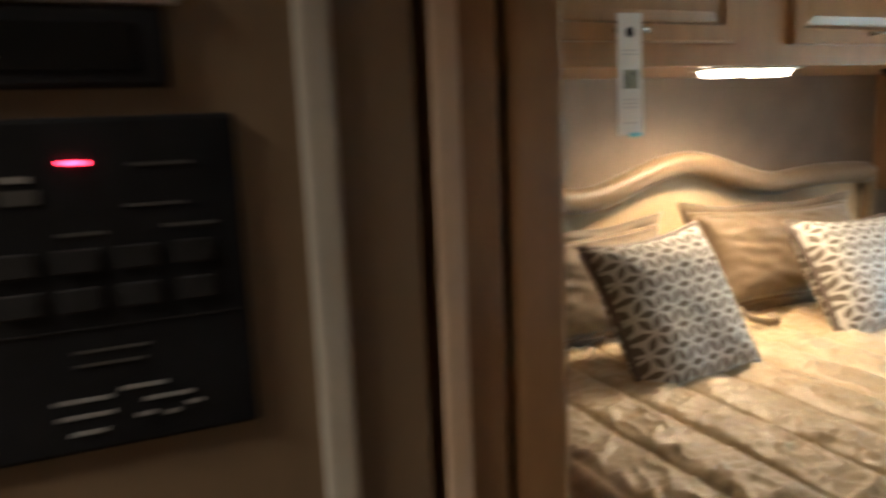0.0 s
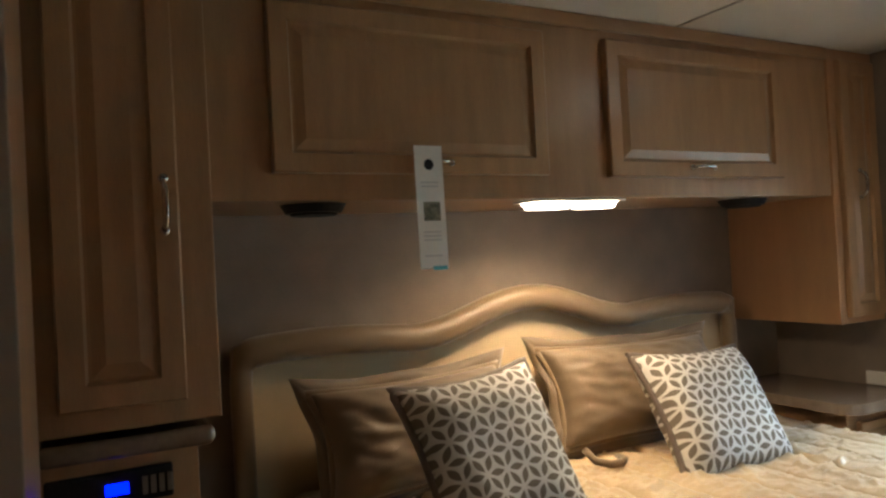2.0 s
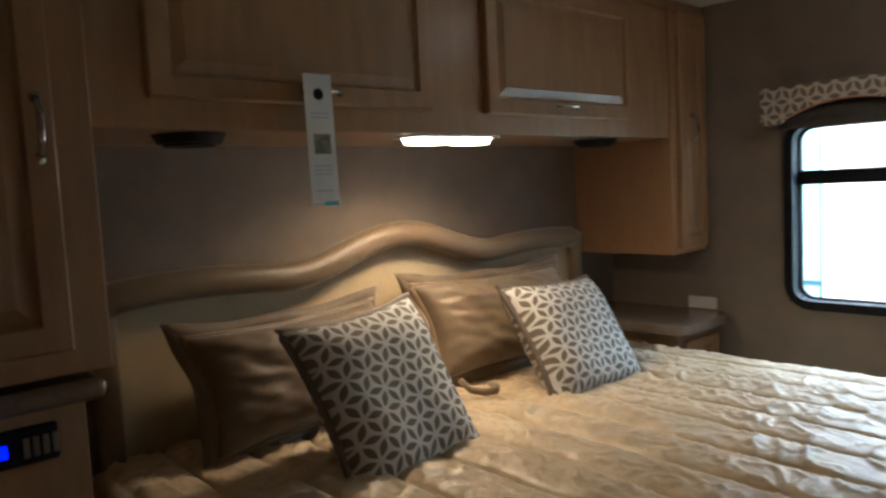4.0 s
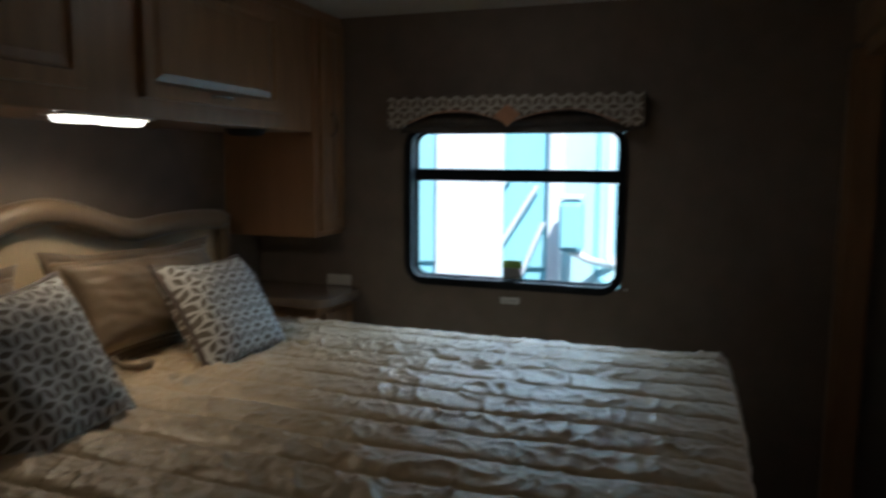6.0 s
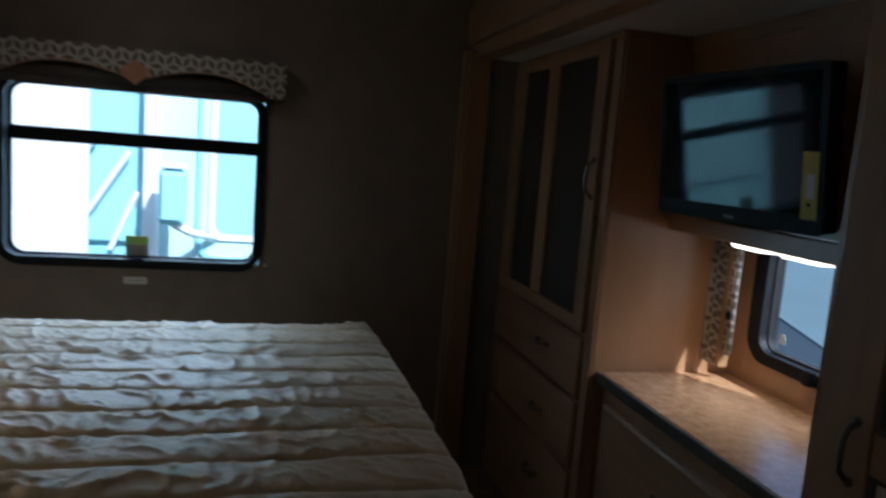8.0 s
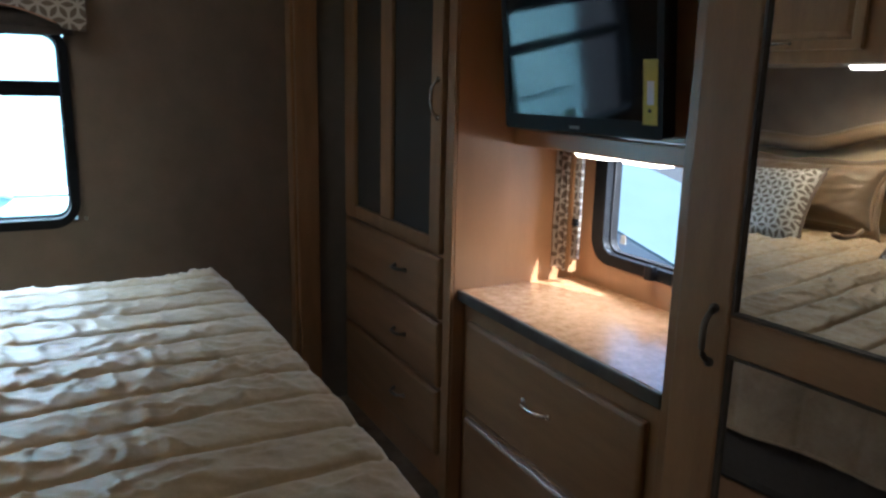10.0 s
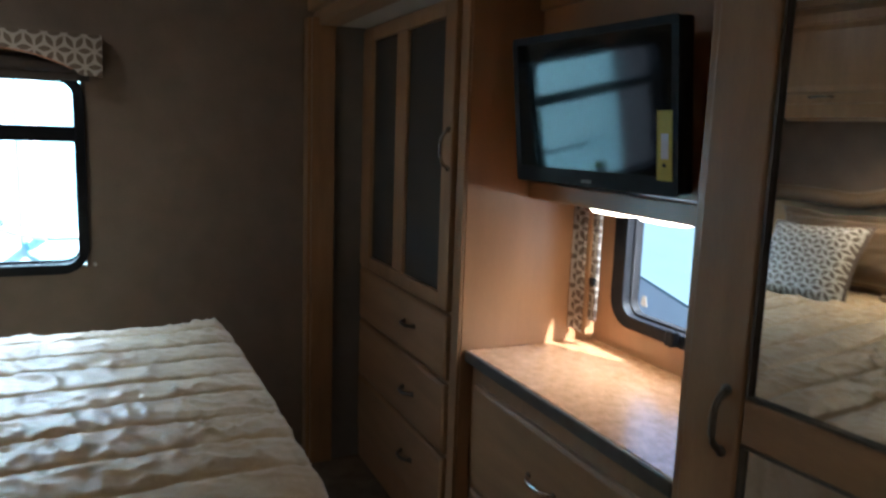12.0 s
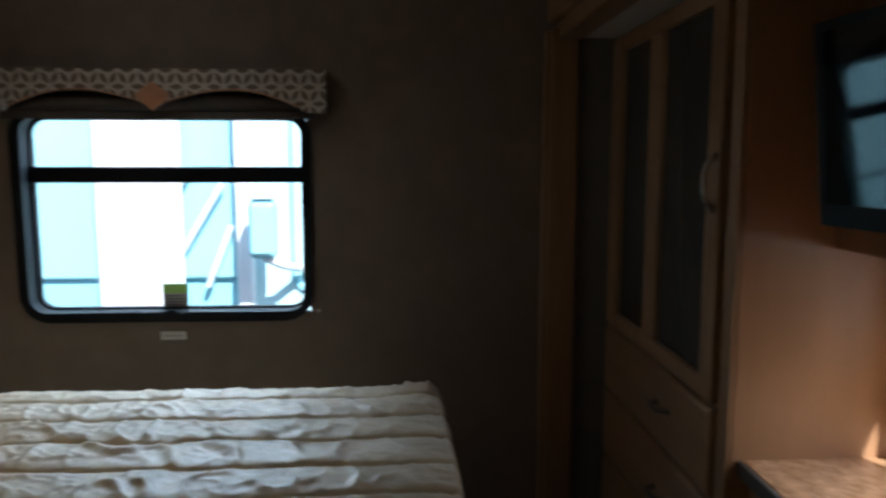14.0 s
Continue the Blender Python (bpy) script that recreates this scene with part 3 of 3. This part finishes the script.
twin_lamp("ceiling_lamp", (3.135, 1.075, CEILZ - 0.001), (0.15, 0.33), 0.02, LENS_CEIL, "lit twin lamp on the ceiling")
area("ceiling_lamp_light", (3.135, 1.075, 2.07), (3.135, 1.075, 0), 0.12, 0.28, 0.16, (1.0, 0.85, 0.65), 150)
twin_lamp("dresser_lamp", (2.27, -0.725, 1.235), (0.42, 0.11), 0.02, LENS, "lit twin lamp under the television shelf", 0.012)
area("dresser_lamp_light", (2.27, -0.725, 1.195), (2.27, -0.72, 0), 0.34, 0.09, 0.25, WARM, 150)
# added lamp, out of view: brightens the dark hall wall
twin_lamp("hall_fill_lamp", (-0.3, 0.5, CEILZ - 0.001), (0.15, 0.33), 0.02, LENS_CEIL, "unseen twin lamp added to brighten the hall")
area("hall_fill_light", (-0.3, 0.5, 2.07), (-0.3, 0.5, 0), 0.12, 0.28, 1.7, (1.0, 0.85, 0.65), 130)


def speaker(name, x, y, z, r, material, label, h=0.022):
    s = thing(name, (x, y, z), label, "speaker")
    bm = bmesh.new()
    bmesh.ops.create_cone(bm, cap_ends=True, segments=28, radius1=r * 0.85, radius2=r, depth=h, matrix=Matrix.Translation((x, y, z - h / 2)))
    part("ring", bm, material, s)
    bm = bmesh.new()
    bmesh.ops.create_cone(bm, cap_ends=True, segments=28, radius1=r * 0.7, radius2=r * 0.72, depth=0.006, matrix=Matrix.Translation((x, y, z - h - 0.003)))
    part("grille", bm, RUBBER, s)
    return s


speaker("speaker", 1.53, 2.1, 1.559, 0.085, BLACK, "round black speaker under the overhead cabinet")
speaker("speaker", 3.13, 2.1, 1.559, 0.085, BLACK, "round black speaker under the overhead cabinet")
speaker("ceiling_speaker", 3.275, 1.435, CEILZ - 0.001, 0.045, DARKMETAL, "small dark round fitting in the ceiling", 0.006)
speaker("ceiling_speaker", 3.268, 0.70, CEILZ - 0.001, 0.045, WHITE, "small pale round fitting in the ceiling", 0.006)
vent = thing("air_conditioner_grille", (2.4, 1.06, CEILZ), "grey slatted air conditioner grille on the ceiling", "vent")
part("frame", box(2.06, 2.70, 0.78, 1.35, CEILZ - 0.03, CEILZ - 0.001, 0.012), CEIL, vent)
part("backing", box(2.12, 2.665, 0.865, 1.265, CEILZ - 0.034, CEILZ - 0.031), RUBBER, vent)
for k in range(22):
    y = 0.868 + 0.0183 * k
    part("slat", box(2.12, 2.665, y, y + 0.009, CEILZ - 0.041, CEILZ - 0.0345), GREYP, vent)

# ---- window dressing ----
valance = thing("valance", (3.66, 1.13, 1.58), "petal print valance with twin arches over the window", "valance")
bm = bmesh.new()
n = 48
cols = []
for k in range(n + 1):
    y = 0.565 + (1.695 - 0.565) * k / n
    s = abs(y - 1.13) / 0.565
    if s > 0.86:
        z = 1.582
    elif s < 0.12:
        z = 1.60 + 0.03 * s / 0.12
    else:
        q = (s - 0.12) / 0.74
        z = 1.628 + 0.034 * math.sin(math.pi * min(1, q * 1.02)) - 0.03 * q ** 3
    cols.append([bm.verts.new((x, y, zz)) for x, zz in ((3.648, z), (3.648, 1.722), (3.668, 1.722), (3.668, z))])
for a, b in zip(cols, cols[1:]):
    for k in range(4):
        bm.faces.new((a[k], a[(k + 1) % 4], b[(k + 1) % 4], b[k]))
bm.faces.new(cols[0])
bm.faces.new(cols[-1])
part("front", bm, PETALS_YZ, valance)
bm = box(3.669, XW - 0.001, 0.565, 0.585, 1.582, 1.722)
box(3.669, XW - 0.001, 1.675, 1.695, 1.582, 1.722, bm=bm)
box(3.669, XW - 0.001, 0.586, 1.674, 1.708, 1.722, bm=bm)
part("returns", bm, DARKCLOTH, valance)
edge = []
for k in range(4, n - 3):
    y = 0.565 + 1.13 * k / n
    s = abs(y - 1.13) / 0.565
    q = max(0, (s - 0.12) / 0.74)
    z = (1.628 + 0.034 * math.sin(math.pi * min(1, q * 1.02)) - 0.03 * q ** 3) if s >= 0.12 else 1.60 + 0.03 * s / 0.12
    edge.append((3.655, y, z))
part("welt", tube(edge, 0.005), ORANGE, valance, "copper welt along the arches", True)
bm = prism([(-0.058, 0), (0, -0.052), (0.058, 0), (0, 0.045)], 0.0, 0.006, lambda u, v, d: Vector((3.647 - d, 1.13 + u, 1.637 + v)))
part("diamond", bm, ORANGE, valance, "copper satin diamond")
shade = thing("roller_shade", (3.70, 1.13, 1.6), "dark rolled shade behind the valance", "shade")
part("roll", tube([(3.705, 0.60, 1.618), (3.705, 1.66, 1.618)], 0.028, 14), DARKCLOTH, shade, "", True)
part("hem", box(3.70, 3.708, 0.61, 1.65, 1.563, 1.60, 0.002), DARKCLOTH, shade)
lab = thing("window_label", (3.79, 1.15, 0.9), "white label with a green stripe on the pane", "label")
part("card", box(3.794, 3.7965, 1.088, 1.176, 0.897, 0.985), PAPER, lab)
part("stripe", box(3.792, 3.7935, 1.088, 1.176, 0.950, 0.982), GREENP, lab)
for k in range(4):
    part("text_line", box(3.7925, 3.7935, 1.098, 1.166, 0.905 + 0.011 * k, 0.909 + 0.011 * k), GREYP, lab)
tagw = thing("wall_label", (XW, 1.127, 0.806), "small white label on the wall under the window", "label")
part("card", box(XW - 0.006, XW - 0.001, 1.083, 1.171, 0.793, 0.822, 0.001), WHITE, tagw)
part("text_line", box(XW - 0.0075, XW - 0.0065, 1.095, 1.16, 0.806, 0.809), GREYP, tagw)
scr = new("screw", None)
scr.location = (XW, 0.616, 0.891)
tagged(scr, "white screw cap on the wall", "screw")
bpy.context.view_layer.update()
bm = bmesh.new()
bmesh.ops.create_uvsphere(bm, u_segments=10, v_segments=6, radius=0.007, matrix=Matrix.Translation((XW - 0.002, 0.616, 0.891)))
part("cap", bm, WHITE, scr, "", True)

# hang tag on the cabinet handle
tag = thing("hang_tag", (1.787, 1.93, 1.38), "white card tag hanging on the cabinet handle", "tag")
put_tag = lambda u, v, d: Vector((1.778 + u - 0.004 * v, 1.922 - d - 0.06 * (0.31 - v) * 0.3, 1.38 + v))
outer_tag = [(-0.039, 0), (0.039, 0), (0.039, 0.31), (-0.039, 0.31)]
part("card", prism(outer_tag, 0, 0.0015, put_tag), PAPER, tag)
part("hole", prism([(0.014 * math.cos(a), 0.262 + 0.014 * math.sin(a)) for a in [radians(30 * k) for k in range(12)]], 0.0016, 0.0022, put_tag), RUBBER, tag)
part("picture", prism([(-0.022, 0.12), (0.025, 0.12), (0.025, 0.168), (-0.022, 0.168)], 0.0016, 0.0022, put_tag), mat("photo_print", (0.22, 0.22, 0.16), 0.5, var=0.4, scale=60), tag)
part("stripe", prism([(-0.005, -0.004), (0.036, -0.004), (0.036, 0.006), (-0.005, 0.006)], 0.0016, 0.0022, put_tag), CYANP, tag)
for k in range(6):
    z = (0.03, 0.07, 0.08, 0.09, 0.205, 0.215)[k]
    part("text_line", prism([(-0.026, z), (0.024, z), (0.024, z + 0.004), (-0.026, z + 0.004)], 0.0016, 0.0020, put_tag), plain("faint_print", (0.5, 0.5, 0.5)), tag)

# ---- slide-out furniture ----
FY = -0.412
linen = thing("linen_cabinet", (3.17, -0.6, 0), "tall maple cabinet with a smoked glass door and drawers", "cabinet")
part("body", box(2.676, 3.667, SB + 0.002, FY, 0.0, 1.833, 0.003), WOOD_SIDE, linen)
part("stile", box(2.676, 2.728, FY + 0.001, FY + 0.012, 0.0, 1.833, 0.003), WOOD, linen)
D0, D1, DZ0, DZ1 = 2.742, 3.618, 0.872, 1.815
door = part("door", box(D0, D0 + 0.075, FY + 0.002, FY + 0.024, DZ0, DZ1, 0.004), WOOD, linen, "glass door with a wide mullion")
for nm, b in (("stile", (D1 - 0.115, D1, DZ0, DZ1)), ("mullion", (3.135, 3.235, DZ0 + 0.05, DZ1 - 0.045)), ("rail", (D0 + 0.076, D1 - 0.116, DZ0, DZ0 + 0.049)), ("rail", (D0 + 0.076, D1 - 0.116, DZ1 - 0.044, DZ1))):
    part(nm, box(b[0], b[1], FY + 0.002, FY + 0.023, b[2], b[3], 0.004), WOOD, door)
for a, b in ((D0 + 0.076, 3.134), (3.236, D1 - 0.116)):
    part("glass", box(a, b, FY + 0.004, FY + 0.010, DZ0 + 0.05, DZ1 - 0.045), DARKGLASS, door, "dark smoked glass")
part("handle", pull((2.762, FY + 0.024, 1.376), ZA, (0, 1, 0), 0.12), CHROME, door, "brushed nickel bow handle", True)
for z0, z1, hz in ((0.648, 0.858, 0.762), (0.402, 0.634, 0.516), (0.15, 0.388, 0.272)):
    d = part("drawer", panel_door(D0, D1, z0, z1, FY + 0.024, 0.022, 1, flat=True), WOOD_H, linen)
    part("handle", pull((3.04, FY + 0.024, hz), XA, (0, 1, 0), 0.09), DARKMETAL, d, "dark bow handle", True)
# dresser
DY = -0.455
dresser = thing("dresser", (2.23, -0.65, 0), "maple dresser with two wide drawers under the counter", "dresser")
part("body", box(1.757, 2.675, SB + 0.002, DY, 0.0, 0.726, 0.003), WOOD, dresser)
for z0, z1, hz in ((0.36, 0.672, 0.538), (0.03, 0.335, 0.19)):
    d = part("drawer", panel_door(1.81, 2.625, z0, z1, DY + 0.022, 0.021, 1, flat=True), WOOD_H, dresser)
    part("handle", pull((2.22, DY + 0.022, hz), XA, (0, 1, 0), 0.12), CHROME, d, "brushed nickel bow handle", True)
counter = thing("countertop", (2.23, -0.65, 0.73), "speckled brown laminate counter with a dark front edge", "countertop")
part("slab", box(1.757, 2.675, SB + 0.002, DY + 0.017, 0.728, 0.766, 0.002), COUNTER, counter)
part("front_edge", box(1.757, 2.675, DY + 0.018, DY + 0.03, 0.730, 0.7665, 0.004), EDGE, counter)
# television shelf and television
shelf = thing("television_cabinet", (2.23, -0.75, 1.235), "maple panel cabinet behind the television", "cabinet")
part("panel", box(1.757, 2.675, -0.66, -0.645, 1.29, 1.833, 0.002), WOOD_SIDE, shelf)
part("bottom_rail", box(1.757, 2.675, -0.66, -0.62, 1.236, 1.288, 0.005), WOOD_SIDE, shelf)
part("top_rail", box(1.757, 2.675, -0.644, -0.630, 1.792, 1.832, 0.003), WOOD_H, shelf)
part("underside", box(1.757, 2.675, SB + 0.002, -0.661, 1.236, 1.252, 0.002), WOOD_SIDE, shelf)
tv = thing("television", (2.235, -0.52, 1.30), "black flat television with a yellow sticker on its edge", "television")
TVM = pose(2.258, -0.525, 1.492, -6.0, 0, 5.5) @ Matrix.Diagonal((0.945, 1, 1, 1))


def tvpart(name, bm, material, label="", smooth=False, parent=None):
    bm.transform(TVM)
    return part(name, bm, material, parent or tv, label, smooth)


body = tvpart("case", box(-0.315, 0.315, -0.045, -0.002, -0.19, 0.19, 0.008), BLACK)
bm = rim(rounded(0.63, 0.385, 0.01, 2), rounded(0.585, 0.325, 0.004, 2), 0.0, 0.006, lambda u, v, d: Vector((u, -0.002 + d, v + (0 if abs(v) > 0.17 else 0.012))))
tvpart("bezel", bm, BLACK)
tvpart("screen", box(-0.295, 0.295, -0.0015, 0.0015, -0.158, 0.18), SCREEN, "glossy black screen")
tvpart("sticker", box(-0.298, -0.252, 0.0045, 0.006, -0.158, -0.005), YELLOW, "yellow paper sticker")
tvpart("sticker_print", box(-0.288, -0.266, 0.0062, 0.0068, -0.11, -0.055), PAPER)
tvpart("sticker_print", box(-0.280, -0.270, 0.0062, 0.0068, -0.128, -0.12), RUBBER)
tvpart("logo", box(-0.02, 0.02, 0.0045, 0.0056, -0.182, -0.174), GREYP)
part("bracket", box(2.17, 2.30, -0.6445, -0.56, 1.42, 1.57, 0.004), BLACK, tv)
# curtain strip beside the small window
curtain = thing("window_curtain", (2.64, -0.8, 0.8), "narrow petal print curtain strip beside the small window", "curtain")
for x0, x1, yc, z0 in ((2.600, 2.672, -0.800, 0.812), (2.548, 2.574, -0.808, 0.86)):
    bm = bmesh.new()
    cols = []
    for k in range(17):
        x = x0 + (x1 - x0) * k / 16
        y = yc + 0.006 * math.sin(k * 0.9)
        cols.append([bm.verts.new(p) for p in ((x, y, z0), (x, y, 1.235), (x, y - 0.008, 1.235), (x, y - 0.008, z0))])
    for a, b in zip(cols, cols[1:]):
        for k in range(4):
            bm.faces.new((a[k], a[(k + 1) % 4], b[(k + 1) % 4], b[k]))
    bm.faces.new(cols[0])
    bm.faces.new(cols[-1])
    part("cloth", bm, PETALS_XZ, curtain, "", True)
part("backing_board", box(2.577, 2.598, -0.83, -0.797, 0.812, 1.235, 0.002), WOOD, curtain, "brown wooden side board")
part("tieback_clip", box(2.540, 2.562, -0.801, -0.788, 0.975, 1.0, 0.003), BLACK, curtain)

# mirror wardrobe
ward = thing("wardrobe", (1.35, -0.6, 0), "maple wardrobe with a mirrored door", "wardrobe")
part("body", box(0.902, 1.755, SB + 0.002, -0.44, 0.0, 1.833, 0.003), WOOD_SIDE, ward)
part("stile", box(1.665, 1.755, -0.439, -0.425, 0.0, 1.833, 0.004), WOOD, ward)
# the mirrored door stands a little ajar
HINGE = Matrix.Translation((0.95, -0.425, 0)) @ Matrix.Rotation(radians(4.7), 4, "Z") @ Matrix.Translation((-0.95, 0.425, 0))


def leaf(name, bm, material, parent, label="", smooth=False):
    bm.transform(HINGE)
    return part(name, bm, material, parent, label, smooth)


mdoor = leaf("door", box(1.545, 1.66, -0.424, -0.400, 0.05, 1.80, 0.005), WOOD, ward, "mirrored wardrobe door standing ajar")
leaf("stile", box(0.95, 1.03, -0.424, -0.400, 0.05, 1.80, 0.005), WOOD, mdoor)
for z0, z1 in ((0.946, 1.02), (0.05, 0.13), (1.72, 1.80)):
    leaf("rail", box(1.031, 1.544, -0.424, -0.402, z0, z1, 0.004), WOOD_H, mdoor)
for z0, z1 in ((1.021, 1.719), (0.131, 0.945)):
    leaf("mirror", box(1.031, 1.544, -0.420, -0.412, z0, z1), MIRROR, mdoor, "clear mirror")
    leaf("bead", rim([(-0.2565, z0), (0.2565, z0), (0.2565, z1), (-0.2565, z1)], [(-0.251, z0 + 0.005), (0.251, z0 + 0.005), (0.251, z1 - 0.005), (-0.251, z1 - 0.005)], -0.412, -0.4035, lambda u, v, d: Vector((1.2875 + u, d, v))), EDGE, mdoor, "dark bead round the mirror")
leaf("handle", pull((1.575, -0.400, 0.975), ZA, (0, 1, 0), 0.105), DARKMETAL, mdoor, "dark bow handle", True)

# ---- control panels in the hall ----
cp = thing("control_panel", (0.53, HY, 1.34), "black control panel with switches and a red indicator", "control panel")
part("plate", box(0.40, 0.61, HY - 0.008, HY - 0.0005, 1.246, 1.438, 0.003), BLACK, cp)
part("indicator", box(0.516, 0.529, HY - 0.0095, HY - 0.0085, 1.412, 1.4145), LED, cp, "red indicator light")
for x0, x1, z in ((0.55, 0.584, 1.410), (0.546, 0.579, 1.387), (0.51, 0.535, 1.373), (0.565, 0.595, 1.374), (0.43, 0.47, 1.407), (0.43, 0.47, 1.387)):
    part("label_line", box(x0, x1, HY - 0.0092, HY - 0.0085, z, z + 0.0018), DIMPRINT, cp)
for r in range(2):
    for q in range(6):
        part("switch", box(0.415 + q * 0.031, 0.436 + q * 0.031, HY - 0.0115, HY - 0.0085, 1.352 - r * 0.022, 1.366 - r * 0.022, 0.0012), RUBBER, cp)
part("seam", box(0.402, 0.608, HY - 0.0088, HY - 0.0082, 1.3195, 1.3205), RUBBER, cp)
part("meter_label", box(0.485, 0.503, HY - 0.0092, HY - 0.0085, 1.392, 1.400), DIMPRINT, cp)
part("meter_label", box(0.485, 0.500, HY - 0.0092, HY - 0.0085, 1.404, 1.4075), GREYP, cp)
for x0, x1, z in ((0.511, 0.551, 1.306), (0.511, 0.548, 1.298)):
    part("label_line", box(x0, x1, HY - 0.0092, HY - 0.0085, z, z + 0.0016), DIMPRINT, cp)
for x0, x1, z in ((0.498, 0.528, 1.2775), (0.533, 0.558, 1.281), (0.545, 0.572, 1.2725), (0.499, 0.528, 1.268), (0.540, 0.550, 1.2635), (0.556, 0.563, 1.262), (0.568, 0.577, 1.266), (0.505, 0.523, 1.258)):
    part("text_line", box(x0, x1, HY - 0.0093, HY - 0.0085, z, z + 0.0024), GREYP, cp)
cp2 = thing("thermostat_panel", (0.49, HY, 1.48), "black display panel above the control panel", "control panel")
part("plate", box(0.40, 0.577, HY - 0.009, HY - 0.0005, 1.453, 1.497, 0.003), BLACK, cp2)
part("display", box(0.47, 0.56, HY - 0.0105, HY - 0.0095, 1.463, 1.488), SCREEN, cp2)
part("cap", box(0.40, 0.585, HY - 0.012, HY - 0.0005, 1.4985, 1.515, 0.003), WHITE, cp2)

# ---- outside ----
gr = box(-300, 300, -300, 300, -1.12, -1.0)
structure("ground", gr, ASPHALT, "grey asphalt yard")
board = thing("white_panel", (6.41, 2.2, -1.0), "tall white panel standing outside the window", "panel")
part("face", box(6.36, 6.41, 1.875, 2.47, -1.0, 3.6, 0.02), COACH, board)
coach = thing("parked_motorhome", (7.0, 1.0, -1.0), "pale blue-grey motorhome parked beside the window", "motorhome")
part("cab_wall", box(6.50, 6.70, -1.2, 1.44, -0.6, 3.0, 0.05), COACH_GREY, coach, "pale blue-grey cab wall")
part("nose", box(6.62, 6.9, 1.45, 4.5, -0.6, 3.0, 0.05), COACH_BLUE, coach)
part("windshield", box(6.57, 6.615, 1.52, 4.2, 0.55, 2.6, 0.02), COACHGLASS, coach)
part("pillar", box(6.42, 6.56, 1.40, 1.52, -0.2, 2.9, 0.03), COACH, coach, "white windshield pillar")
for y0, z0, y1, z1 in ((2.05, 0.55, 1.62, 1.25), (2.25, 0.75, 1.85, 1.35), (1.75, 0.5, 1.56, 0.95)):
    part("wiper", tube([(6.52, y0, z0), (6.49, y1, z1)], 0.022), COACH, coach)
mr = part("side_mirror", box(6.05, 6.2, 1.17, 1.36, 0.76, 1.16, 0.05, seg=3), COACH_BLUE, coach, "side mirror on a white arm")
part("glass", box(6.03, 6.047, 1.20, 1.33, 0.80, 1.12, 0.006), COACHGLASS, mr)
part("cap", box(6.04, 6.2, 1.18, 1.35, 1.162, 1.20, 0.015), COACH, mr)
part("arm", tube([(6.12, 1.26, 0.77), (6.2, 1.15, 0.70), (6.49, 1.0, 0.62)], 0.03), COACH, mr, "", True)
part("door_seal", rim(rounded(0.86, 2.2, 0.15), rounded(0.80, 2.14, 0.12), 0, 0.03, lambda u, v, d: Vector((6.499 - d, 0.70 + u, 1.55 + v))), COACH_BLUE, coach)
part("door_window_frame", rim(rounded(0.68, 1.5, 0.1), rounded(0.58, 1.4, 0.08), 0, 0.02, lambda u, v, d: Vector((6.499 - d, 0.70 + u, 1.36 + v))), COACH, coach)
part("door_window", box(6.485, 6.498, 0.415, 0.985, 0.665, 2.05, 0.004), COACHGLASS, coach)
part("stripe", box(6.494, 6.4995, -1.1, 0.2, 0.2, 0.5), COACH_BLUE, coach)
far = thing("neighbour_motorhome", (2.5, -4.2, -1.0), "vehicle parked beyond the small window", "motorhome")
# shadow edge on the side built as a slope: grey shaded, blue lit
part("body", prism([(3.2, -0.7), (18, -0.7), (18, 2.63), (3.2, -0.62)], 0, 2.0, lambda u, v, d: Vector((u, -4.2 - d, v))), COACH_FAR_SHADE, far, "shaded lower part of the pale vehicle side")
part("roof", prism([(3.2, -0.616), (18, 2.634), (18, 2.66), (3.2, -0.59)], 0.002, 2.0, lambda u, v, d: Vector((u, -4.2 - d, v))), mat("far_side_lit", (0.10, 0.145, 0.16), 0.6, var=0.05, scale=2), far, "lit upper part of the pale vehicle side")
